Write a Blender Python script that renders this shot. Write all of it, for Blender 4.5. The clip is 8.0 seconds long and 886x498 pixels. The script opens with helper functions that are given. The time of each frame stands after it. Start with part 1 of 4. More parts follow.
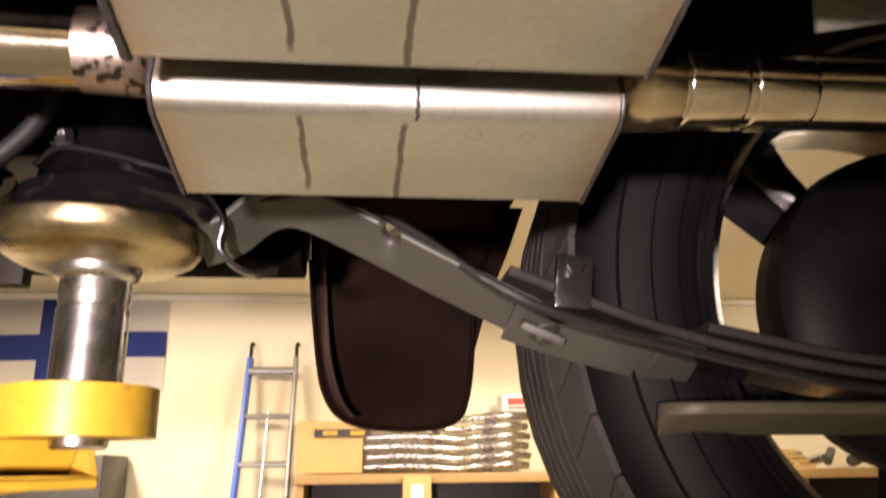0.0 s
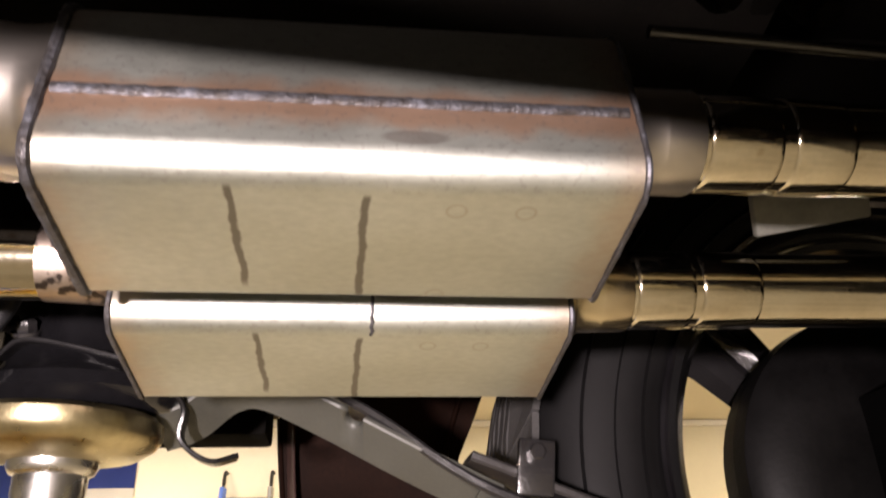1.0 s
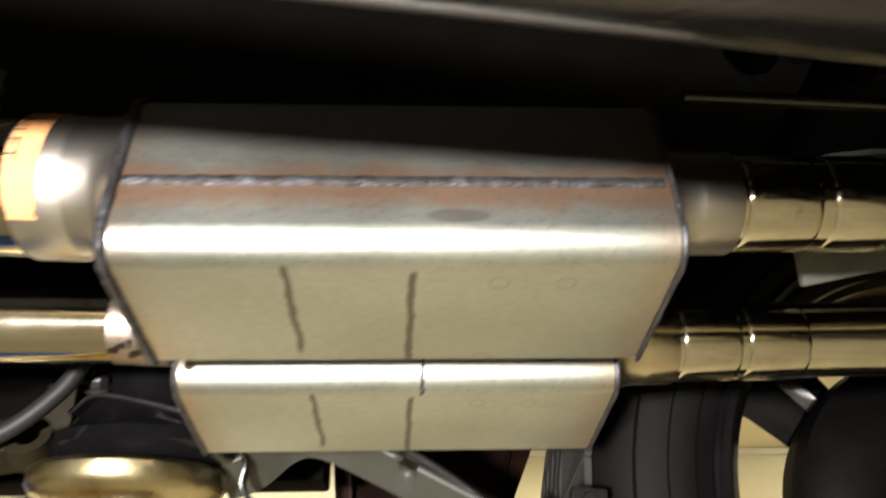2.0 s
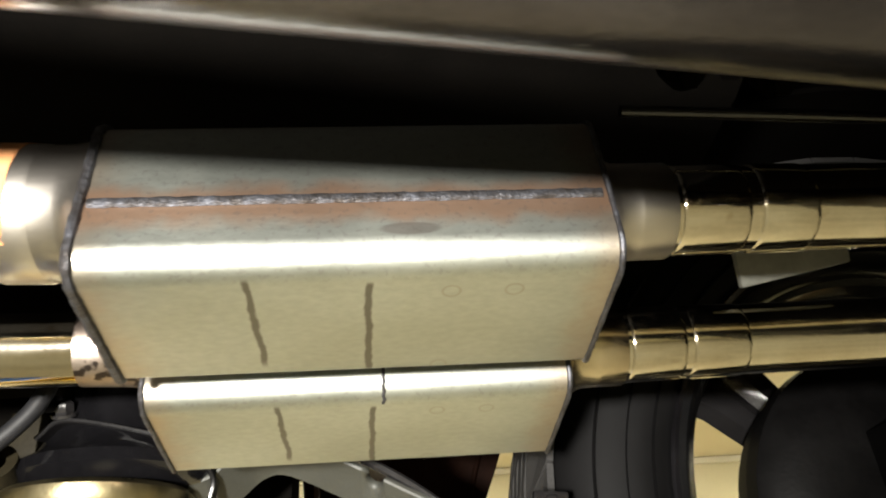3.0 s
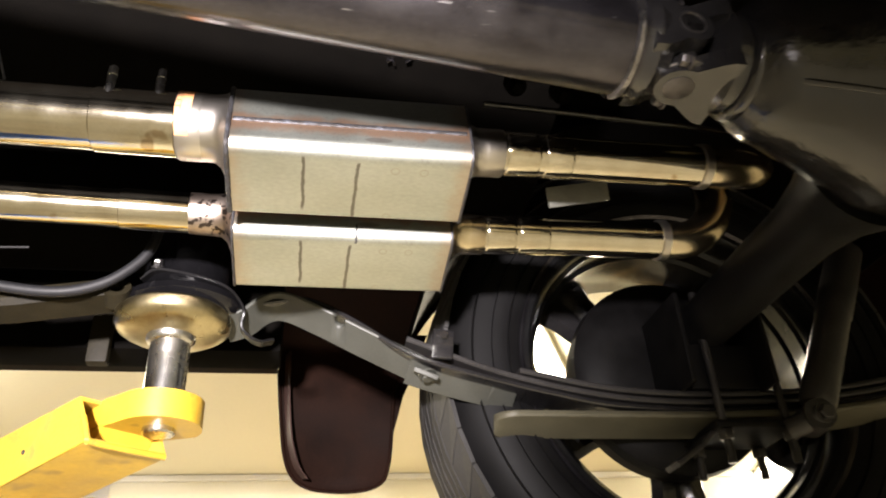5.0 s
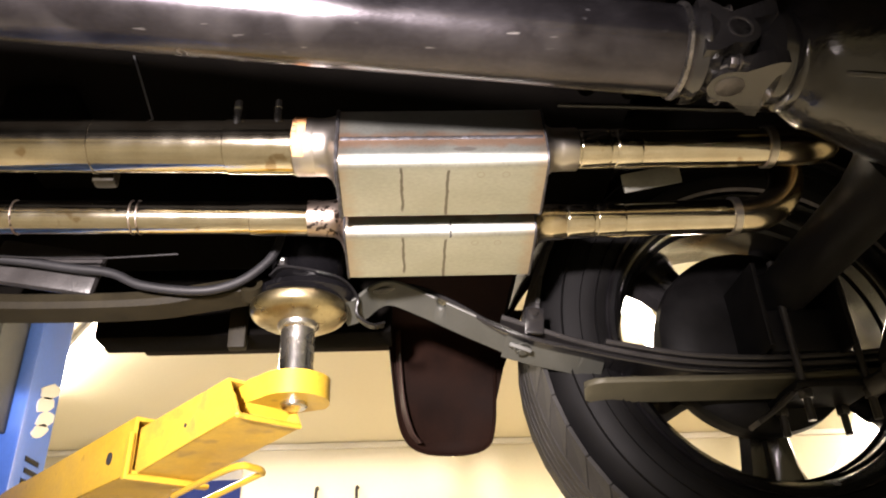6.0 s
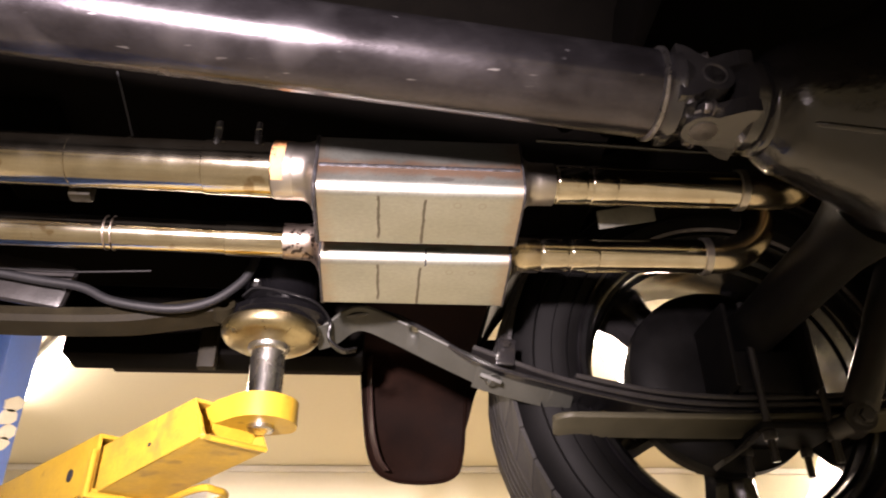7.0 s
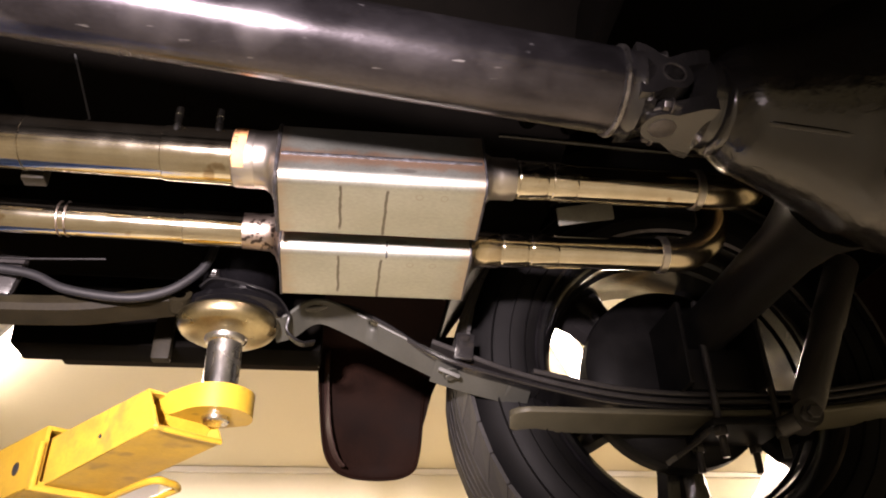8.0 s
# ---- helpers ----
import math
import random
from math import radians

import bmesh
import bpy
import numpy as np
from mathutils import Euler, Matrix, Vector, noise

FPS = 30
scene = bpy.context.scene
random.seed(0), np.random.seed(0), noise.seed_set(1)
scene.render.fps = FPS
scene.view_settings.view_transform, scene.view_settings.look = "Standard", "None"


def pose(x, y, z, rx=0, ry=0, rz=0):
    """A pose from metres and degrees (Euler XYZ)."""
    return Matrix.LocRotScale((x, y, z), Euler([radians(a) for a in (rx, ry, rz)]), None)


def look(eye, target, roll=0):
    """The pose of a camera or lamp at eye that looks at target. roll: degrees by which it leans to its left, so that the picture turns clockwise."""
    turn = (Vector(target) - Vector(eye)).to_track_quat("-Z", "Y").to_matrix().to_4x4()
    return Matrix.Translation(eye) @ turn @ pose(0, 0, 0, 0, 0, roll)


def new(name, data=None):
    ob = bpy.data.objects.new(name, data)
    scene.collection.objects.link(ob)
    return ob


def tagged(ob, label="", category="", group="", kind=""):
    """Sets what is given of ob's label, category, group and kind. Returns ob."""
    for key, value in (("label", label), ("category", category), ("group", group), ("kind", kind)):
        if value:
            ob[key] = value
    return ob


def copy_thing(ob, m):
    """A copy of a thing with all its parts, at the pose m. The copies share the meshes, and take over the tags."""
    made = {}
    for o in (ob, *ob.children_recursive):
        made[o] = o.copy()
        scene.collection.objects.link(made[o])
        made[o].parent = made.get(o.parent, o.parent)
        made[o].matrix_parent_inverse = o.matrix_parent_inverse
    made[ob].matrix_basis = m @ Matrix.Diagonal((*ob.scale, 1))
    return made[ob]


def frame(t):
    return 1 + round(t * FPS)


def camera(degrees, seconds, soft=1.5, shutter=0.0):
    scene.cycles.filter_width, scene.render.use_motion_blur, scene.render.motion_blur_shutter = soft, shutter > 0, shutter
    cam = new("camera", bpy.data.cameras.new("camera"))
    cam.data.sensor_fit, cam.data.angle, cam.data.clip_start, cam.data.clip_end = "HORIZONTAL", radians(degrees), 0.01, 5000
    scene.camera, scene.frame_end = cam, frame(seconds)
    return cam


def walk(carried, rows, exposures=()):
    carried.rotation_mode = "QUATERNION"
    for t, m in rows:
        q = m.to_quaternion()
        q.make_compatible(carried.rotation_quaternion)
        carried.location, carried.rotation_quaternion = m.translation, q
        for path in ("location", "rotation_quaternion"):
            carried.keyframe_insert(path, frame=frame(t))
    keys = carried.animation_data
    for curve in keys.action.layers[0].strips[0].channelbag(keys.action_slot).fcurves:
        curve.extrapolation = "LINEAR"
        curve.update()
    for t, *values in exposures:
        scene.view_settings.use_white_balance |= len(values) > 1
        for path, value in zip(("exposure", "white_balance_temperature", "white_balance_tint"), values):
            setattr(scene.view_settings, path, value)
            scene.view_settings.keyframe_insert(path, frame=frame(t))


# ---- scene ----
cam = camera(59.6, 8.0, soft=1.9, shutter=0.5)
PATH = [
    (0, (-0.013, -0.075, 1.5), (0.182, 1.836, 2.056), -0.7),
    (0.3, (-0.016, -0.091, 1.511), (0.195, 1.786, 2.17), -1.0),
    (0.5, (-0.012, -0.09, 1.531), (0.205, 1.77, 2.233), -0.6),
    (0.7, (-0.01, -0.096, 1.541), (0.241, 1.74, 2.295), -1.9),
    (1, (0.001, -0.106, 1.552), (0.237, 1.702, 2.375), -1.7),
    (1.2, (-0.006, -0.117, 1.556), (0.228, 1.685, 2.392), -2.8),
    (1.5, (-0.009, -0.125, 1.55), (0.153, 1.673, 2.41), -2.0),
    (1.8, (-0.018, -0.135, 1.547), (0.115, 1.658, 2.422), -2.2),
    (2, (0.003, -0.131, 1.564), (0.103, 1.659, 2.451), -1.3),
    (2.2, (0.017, -0.117, 1.576), (0.125, 1.662, 2.482), -1.2),
    (3.3, (-0.007, -0.198, 1.507), (0.198, 1.541, 2.473), -5.2),
    (3.5, (-0.03, -0.264, 1.42), (0.152, 1.455, 2.426), -4.5),
    (3.7, (-0.05, -0.316, 1.359), (0.159, 1.396, 2.37), -4.0),
    (4, (-0.074, -0.362, 1.307), (0.199, 1.329, 2.341), -4.0),
    (4.2, (-0.1, -0.372, 1.303), (0.26, 1.306, 2.33), -4.5),
    (5.3, (-0.032, -0.535, 1.165), (0.296, 1.144, 2.202), -3.0),
    (5.5, (-0.038, -0.571, 1.161), (0.219, 1.116, 2.204), -4.1),
    (5.7, (-0.046, -0.588, 1.165), (0.135, 1.127, 2.177), -3.9),
    (6, (-0.044, -0.599, 1.16), (0.044, 1.147, 2.131), -2.4),
    (6.5, (-0.044, -0.598, 1.16), (0.034, 1.161, 2.109), -2.0),
    (7, (-0.038, -0.607, 1.162), (0.103, 1.104, 2.187), -0.9),
    (7.5, (-0.045, -0.61, 1.159), (0.168, 1.089, 2.193), -1.4),
    (8, (-0.04, -0.601, 1.147), (0.205, 1.094, 2.18), -1.6),
]
walk(cam, [(t, look(eye, target, roll)) for t, eye, target, roll in PATH],
     exposures=[(0.0, 0.0, 6900, 28), (0.5, 0.12, 6750, 32), (1.0, 0.27, 6600, 22), (1.5, 0.2, 6500, 12), (2.0, 0.24, 6400, 6), (3.5, 0.52, 6400, 2), (4.0, 0.68, 6350, 10),
                (5.5, 0.95, 6200, 14), (6.0, 0.82, 6450, 18), (6.5, 0.7, 6650, 24), (7.0, 0.54, 6550, 27), (8.0, 0.54, 6550, 27)])

# ---------------- world and light ----------------
world = bpy.data.worlds.new("world")
scene.world = world
world.use_nodes = True
world.node_tree.nodes["Background"].inputs[0].default_value = (1.0, 0.9, 0.72, 1)
world.node_tree.nodes["Background"].inputs[1].default_value = 0.045


def area(name, eye, target, sx, sy, watts, colour):
    d = bpy.data.lights.new(name, "AREA")
    d.shape, d.size, d.size_y, d.energy, d.color = "RECTANGLE", sx, sy, watts, colour
    o = new(name, d)
    o.matrix_world = look(eye, target)
    return o


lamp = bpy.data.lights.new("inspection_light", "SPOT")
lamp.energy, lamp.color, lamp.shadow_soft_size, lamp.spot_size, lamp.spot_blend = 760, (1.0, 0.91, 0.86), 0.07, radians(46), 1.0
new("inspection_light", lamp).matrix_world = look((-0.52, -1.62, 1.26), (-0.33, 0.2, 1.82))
# unseen fill lamp, added to brighten the near floor and the pipes' reflections
area("bay_light", (0.5, -2.9, 3.3), (0.6, -1.9, 0.0), 4.8, 0.3, 150, (1.0, 0.915, 0.69))
area("side_light_left", (-1.50, 2.58, 2.34), (-1.50, 2.6, 0.0), 0.2, 0.8, 108, (1.0, 0.865, 0.60))
area("side_light_right", (0.93, 2.32, 2.34), (0.93, 2.4, 0.0), 0.2, 0.8, 95, (1.0, 0.865, 0.60))


# ---------------- materials ----------------
def mat(name, base, rough=0.5, metal=0.0, var=0.25, scale=12.0, fine=140.0, bump=0.15, second=None, coat=0.0, rvar=0.12, stretch=(1, 1, 1), spec=0.5):
    """Two scales of mottling in colour and gloss, fine relief."""
    m = bpy.data.materials.new(name)
    m.use_nodes = True
    nt = m.node_tree
    n, l = nt.nodes, nt.links
    b = n["Principled BSDF"]
    tc = n.new("ShaderNodeTexCoord")
    mp = n.new("ShaderNodeMapping")
    mp.inputs["Scale"].default_value = stretch
    l.new(tc.outputs["Object"], mp.inputs[0])
    n1, n2 = n.new("ShaderNodeTexNoise"), n.new("ShaderNodeTexNoise")
    n1.inputs["Scale"].default_value, n1.inputs["Detail"].default_value = scale, 5
    n2.inputs["Scale"].default_value, n2.inputs["Detail"].default_value = fine, 3
    l.new(mp.outputs[0], n1.inputs["Vector"])
    l.new(mp.outputs[0], n2.inputs["Vector"])
    r = n.new("ShaderNodeValToRGB")
    r.color_ramp.elements[0].position, r.color_ramp.elements[1].position = 0.3, 0.72
    lo = second or tuple(c * (1 - var) for c in base)
    r.color_ramp.elements[0].color, r.color_ramp.elements[1].color = (*lo, 1), (*base, 1)
    l.new(n1.outputs["Fac"], r.inputs[0])
    mix = n.new("ShaderNodeMix")
    mix.data_type, mix.blend_type = "RGBA", "MULTIPLY"
    mix.inputs["Factor"].default_value = min(1.0, var * 1.3)
    l.new(r.outputs[0], mix.inputs["A"])
    l.new(n2.outputs["Fac"], mix.inputs["B"])
    l.new(mix.outputs["Result"], b.inputs["Base Color"])
    mr = n.new("ShaderNodeMapRange")
    mr.inputs["To Min"].default_value, mr.inputs["To Max"].default_value = max(0.03, rough - rvar), min(1, rough + rvar)
    l.new(n1.outputs["Fac"], mr.inputs["Value"])
    l.new(mr.outputs[0], b.inputs["Roughness"])
    b.inputs["Metallic"].default_value = metal
    b.inputs["Coat Weight"].default_value = coat
    b.inputs["Specular IOR Level"].default_value = spec
    bp = n.new("ShaderNodeBump")
    bp.inputs["Strength"].default_value, bp.inputs["Distance"].default_value = bump, 0.002
    l.new(n2.outputs["Fac"], bp.inputs["Height"])
    l.new(bp.outputs[0], b.inputs["Normal"])
    return m


def glow(name, colour, strength):
    m = bpy.data.materials.new(name)
    m.use_nodes = True
    b = m.node_tree.nodes["Principled BSDF"]
    b.inputs["Base Color"].default_value = (*colour, 1)
    b.inputs["Emission Color"].default_value = (*colour, 1)
    b.inputs["Emission Strength"].default_value = strength
    return m


WALL = mat("cream_wall_paint", (0.78, 0.73, 0.55), 0.6, 0, 0.05, 1.5, 60, 0.1)
CEIL = mat("cream_ceiling_paint", (0.74, 0.69, 0.52), 0.6, 0, 0.05, 1.2, 50, 0.1)
FLOOR = mat("concrete_floor", (0.44, 0.40, 0.32), 0.45, 0, 0.25, 2.0, 40, 0.2)
WHITE = mat("white_trim_paint", (0.8, 0.77, 0.68), 0.45, 0, 0.06, 8, 80, 0.05)
STEEL = mat("brushed_stainless", (0.62, 0.58, 0.53), 0.33, 1.0, 0.10, 9, 160, 0.05, stretch=(0.25, 1, 1))
PIPE = mat("polished_stainless", (0.78, 0.73, 0.60), 0.11, 1.0, 0.15, 26, 300, 0.04, second=(0.64, 0.57, 0.44), rvar=0.07)
BLUED = mat("heat_blued_stainless", (0.80, 0.70, 0.50), 0.22, 1.0, 0.12, 18, 160, 0.04, second=(0.66, 0.55, 0.40))
WELD = mat("weld_bead", (0.16, 0.165, 0.19), 0.5, 0.9, 0.45, 140, 420, 0.4, second=(0.09, 0.08, 0.075))
SOOT = mat("sooty_steel", (0.56, 0.48, 0.42), 0.36, 1.0, 0.25, 30, 200, 0.1, second=(0.46, 0.36, 0.30))
COPPER = mat("orange_paper_label", (0.62, 0.29, 0.12), 0.7, 0, 0.18, 40, 200, 0.15, second=(0.52, 0.22, 0.08))
ZINC = mat("yellow_zinc_plate", (0.55, 0.47, 0.28), 0.3, 1.0, 0.2, 30, 200, 0.1)
CHROME = mat("chromed_steel", (0.66, 0.65, 0.62), 0.27, 1.0, 0.12, 30, 200, 0.05)
YELLOW = mat("yellow_lift_paint", (0.60, 0.375, 0.03), 0.42, 0, 0.2, 16, 120, 0.15, coat=0.1)
DIRTY_YELLOW = mat("scuffed_yellow_paint", (0.68, 0.43, 0.035), 0.5, 0, 0.2, 14, 120, 0.2, second=(0.44, 0.28, 0.04), stretch=(1, 1, 2))
BLUE = mat("blue_lift_paint", (0.07, 0.19, 0.72), 0.4, 0, 0.15, 6, 90, 0.1)
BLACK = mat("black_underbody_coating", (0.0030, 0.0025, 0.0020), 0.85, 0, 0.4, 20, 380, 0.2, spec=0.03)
BARREL = mat("glossy_black_rim", (0.010, 0.010, 0.0105), 0.22, 0, 0.4, 20, 200, 0.08, spec=0.4)
MOUNT = mat("wet_black_paint", (0.005, 0.0048, 0.0055), 0.14, 0, 0.3, 18, 120, 0.25, spec=0.5)
DARKGLOSS = mat("deep_black_gloss", (0.006, 0.0056, 0.006), 0.3, 0, 0.3, 25, 300, 0.1, spec=0.3)
GLOSS = mat("gloss_black_paint", (0.016, 0.015, 0.0155), 0.2, 0, 0.3, 25, 300, 0.12, coat=0.4)
SATIN = mat("satin_black_paint", (0.034, 0.0315, 0.031), 0.36, 0, 0.35, 25, 300, 0.2, spec=0.4)
SHAFT = mat("scuffed_dark_steel_tube", (0.115, 0.108, 0.12), 0.23, 0.9, 0.3, 17, 260, 0.06, second=(0.05, 0.046, 0.051), rvar=0.12, stretch=(0.6, 1, 1))
CAST = mat("grey_cast_steel", (0.14, 0.13, 0.13), 0.42, 0.85, 0.3, 40, 160, 0.3)
GREY = mat("grey_primed_steel", (0.055, 0.056, 0.047), 0.55, 0.1, 0.25, 20, 300, 0.1)
HOUSING = mat("black_axle_paint", (0.018, 0.0165, 0.0175), 0.2, 0, 0.5, 26, 90, 0.5, spec=0.6)
AXLE = mat("dull_black_axle_tube", (0.009, 0.0084, 0.0086), 0.5, 0, 0.5, 22, 200, 0.12, spec=0.12)
BRIGHT = mat("bright_worn_steel", (0.42, 0.40, 0.39), 0.3, 0.95, 0.35, 60, 240, 0.4, second=(0.20, 0.19, 0.19))
OLIVE = mat("olive_grey_steel", (0.020, 0.016, 0.0075), 0.6, 0.0, 0.5, 16, 300, 0.15, spec=0.15)
LEAF = mat("pale_olive_paint", (0.088, 0.080, 0.050), 0.55, 0.05, 0.3, 16, 300, 0.1)
RUBBER = mat("dusty_tread_rubber", (0.052, 0.050, 0.049), 0.7, 0, 0.5, 14, 350, 0.25, spec=0.2)
SIDEWALL = mat("black_sidewall_rubber", (0.0075, 0.0072, 0.0075), 0.6, 0, 0.4, 14, 350, 0.06, spec=0.12)
HOSE = mat("grey_rubber_hose", (0.013, 0.013, 0.0145), 0.55, 0, 0.3, 20, 140, 0.1, spec=0.25)
MAROON = mat("dusty_maroon_fender", (0.017, 0.0074, 0.0048), 0.6, 0, 0.6, 9, 300, 0.08, spec=0.02)
FLANGE = mat("lighter_maroon_edge", (0.034, 0.019, 0.016), 0.6, 0, 0.3, 20, 200, 0.05, spec=0.08)
CARD = mat("cardboard", (0.60, 0.40, 0.16), 0.7, 0, 0.12, 12, 90, 0.2)
WOOD = mat("shelf_wood", (0.45, 0.29, 0.11), 0.55, 0, 0.25, 8, 90, 0.2, stretch=(0.3, 3, 3))
FLAGW = mat("white_flag_cloth", (0.80, 0.78, 0.74), 0.8, 0, 0.05, 6, 200, 0.2)
FLAGB = mat("blue_flag_cloth", (0.03, 0.06, 0.30), 0.8, 0, 0.1, 6, 200, 0.2)
ALU = mat("ladder_aluminium", (0.42, 0.43, 0.44), 0.4, 0.9, 0.15, 20, 140, 0.1)
DARK = mat("dark_plastic", (0.03, 0.03, 0.032), 0.45, 0, 0.2, 20, 120, 0.1)
RED = mat("red_print", (0.6, 0.05, 0.03), 0.5, 0, 0.1, 20, 120, 0.05)
SCRAP = mat("pale_grey_bracket_paint", (0.15, 0.15, 0.13), 0.5, 0.2, 0.3, 30, 200, 0.1)
GRILLE = mat("grey_mesh_panel", (0.10, 0.10, 0.09), 0.55, 0.2, 0.3, 60, 260, 0.4)
LAMP = glow("lit_diffuser", (1.0, 0.92, 0.74), 20)


def muffler_skin():
    """Brushed sheet with drip stains, weld heat tint at the ends and a stained seam side."""
    m = mat("muffler_sheet", (0.52, 0.54, 0.49), 0.43, 1.0, 0.2, 14, 260, 0.06, second=(0.42, 0.44, 0.40), stretch=(0.6, 1, 1), rvar=0.1)
    nt = m.node_tree
    n, l = nt.nodes, nt.links
    b = n["Principled BSDF"]
    src = b.inputs["Base Color"].links[0].from_socket
    tc = n.new("ShaderNodeTexCoord")
    sep = n.new("ShaderNodeSeparateXYZ")
    l.new(tc.outputs["Object"], sep.inputs[0])

    def op(kind, a, c=None, d=None):
        k = n.new("ShaderNodeMath")
        k.operation = kind
        for i, v in enumerate((a, c, d)):
            if v is None:
                continue
            if hasattr(v, "links"):
                l.new(v, k.inputs[i])
            else:
                k.inputs[i].default_value = v
        return k.outputs[0]

    def mask(v, lo, hi):
        k = n.new("ShaderNodeMapRange")
        k.interpolation_type = "SMOOTHSTEP"
        l.new(v, k.inputs["Value"])
        k.inputs["From Min"].default_value, k.inputs["From Max"].default_value = lo, hi
        return k.outputs[0]

    def tint(prev, fac, colour):
        k = n.new("ShaderNodeMix")
        k.data_type = "RGBA"
        l.new(fac, k.inputs["Factor"])
        l.new(prev, k.inputs["A"])
        k.inputs["B"].default_value = (*colour, 1)
        return k.outputs["Result"]

    wob = n.new("ShaderNodeTexNoise")
    wob.inputs["Scale"].default_value, wob.inputs["Detail"].default_value = 45, 2
    l.new(tc.outputs["Object"], wob.inputs["Vector"])
    wob2 = n.new("ShaderNodeTexNoise")
    wob2.inputs["Scale"].default_value = 110
    l.new(tc.outputs["Object"], wob2.inputs["Vector"])
    w = op("SUBTRACT", wob.outputs["Fac"], 0.5)
    out = src
    X, Y, Z = sep.outputs
    # heat tint by the end welds and along the seam
    ends = mask(op("ADD", op("ABSOLUTE", X), op("MULTIPLY", w, 0.03)), 0.105, 0.133)
    out = tint(out, op("MULTIPLY", ends, 0.42), (0.40, 0.26, 0.15))
    seam = mask(op("ADD", op("ABSOLUTE", op("SUBTRACT", Z, 0.0375)), op("MULTIPLY", w, 0.018)), 0.018, 0.005)
    front = mask(Y, -0.036, -0.050)
    out = tint(out, op("MULTIPLY", op("MULTIPLY", seam, front), 0.75), (0.50, 0.29, 0.18))
    # two drip stains across the underside
    low = mask(Z, 0.012, 0.003)
    for x0, y0, y1, k in ((-0.0515, -0.037, 0.044, 0.012), (0.0062, -0.033, 0.06, -0.02)):
        line = op("ADD", op("SUBTRACT", X, x0), op("ADD", op("MULTIPLY", w, 0.004), op("MULTIPLY", Y, -k)))
        s = mask(op("ADD", op("ABSOLUTE", line), op("MULTIPLY", wob2.outputs["Fac"], 0.0026)), 0.0038, 0.0022)
        s = op("MULTIPLY", s, op("MULTIPLY", mask(Y, y0 - 0.004, y0), mask(Y, y1, y1 - 0.01)))
        out = tint(out, op("MULTIPLY", op("MULTIPLY", s, low), 0.8), (0.10, 0.085, 0.07))
    for x0, y0 in ((0.048, -0.026), (0.080, -0.026), (0.045, 0.046)):
        q = op("SQRT", op("ADD", op("POWER", op("SUBTRACT", X, x0), 2.0), op("POWER", op("SUBTRACT", Y, y0), 2.0)))
        out = tint(out, op("MULTIPLY", op("MULTIPLY", mask(op("ABSOLUTE", op("SUBTRACT", q, 0.0045)), 0.0011, 0.0004), low), 0.4), (0.30, 0.26, 0.2))
    spk = n.new("ShaderNodeTexNoise")
    spk.inputs["Scale"].default_value = 330
    l.new(tc.outputs["Object"], spk.inputs["Vector"])
    side = op("MULTIPLY", mask(spk.outputs["Fac"], 0.56, 0.68), mask(Y, -0.030, -0.046))
    out = tint(out, op("MULTIPLY", side, 0.28), (0.24, 0.21, 0.2))
    # a smudge on the seam side
    d = op("ADD", op("POWER", op("DIVIDE", op("SUBTRACT", X, 0.028), 0.015), 2.0), op("POWER", op("DIVIDE", op("SUBTRACT", Z, 0.020), 0.004), 2.0))
    out = tint(out, op("MULTIPLY", op("MULTIPLY", mask(d, 1.3, 0.6), front), 0.6), (0.2, 0.17, 0.15))
    l.new(out, b.inputs["Base Color"])
    return m


SKIN = muffler_skin()


def marked(m, colour, lo, hi, amount, size, squash, turn):
    """Scattered scratches or stains, laid over the base colour and the gloss."""
    n, l = m.node_tree.nodes, m.node_tree.links
    b = n["Principled BSDF"]
    src = b.inputs["Base Color"].links[0].from_socket
    tc, mp, tx, mr, mx, ml = (n.new(k) for k in ("ShaderNodeTexCoord", "ShaderNodeMapping", "ShaderNodeTexNoise", "ShaderNodeMapRange", "ShaderNodeMix", "ShaderNodeMath"))
    mp.inputs["Scale"].default_value, mp.inputs["Rotation"].default_value = squash, turn
    tx.inputs["Scale"].default_value, tx.inputs["Detail"].default_value = size, 2
    l.new(tc.outputs["Object"], mp.inputs[0])
    l.new(mp.outputs[0], tx.inputs["Vector"])
    l.new(tx.outputs["Fac"], mr.inputs["Value"])
    mr.inputs["From Min"].default_value, mr.inputs["From Max"].default_value = lo, hi
    ml.operation = "MULTIPLY"
    l.new(mr.outputs[0], ml.inputs[0])
    ml.inputs[1].default_value = amount
    mx.data_type = "RGBA"
    l.new(ml.outputs[0], mx.inputs["Factor"])
    l.new(src, mx.inputs["A"])
    mx.inputs["B"].default_value = (*colour, 1)
    l.new(mx.outputs["Result"], b.inputs["Base Color"])


marked(SHAFT, (0.42, 0.41, 0.43), 0.70, 0.74, 0.7, 26, (1, 9, 2), (0.4, 0.3, 0.7))
marked(SHAFT, (0.25, 0.24, 0.26), 0.55, 0.75, 0.5, 11, (1, 1, 1), (0, 0, 0))
marked(PIPE, (0.34, 0.24, 0.13), 0.66, 0.72, 0.7, 34, (1, 1, 1), (0, 0, 0))
marked(SOOT, (0.03, 0.022, 0.02), 0.56, 0.60, 0.9, 75, (1, 1, 1), (0, 0, 0))
marked(YELLOW, (0.16, 0.10, 0.03), 0.68, 0.74, 0.6, 24, (1, 1, 1), (0, 0, 0))
marked(DIRTY_YELLOW, (0.2, 0.13, 0.05), 0.55, 0.68, 0.6, 20, (1, 1, 1), (0, 0, 0))
marked(ZINC, (0.28, 0.22, 0.12), 0.58, 0.72, 0.5, 30, (1, 1, 1), (0, 0, 0))


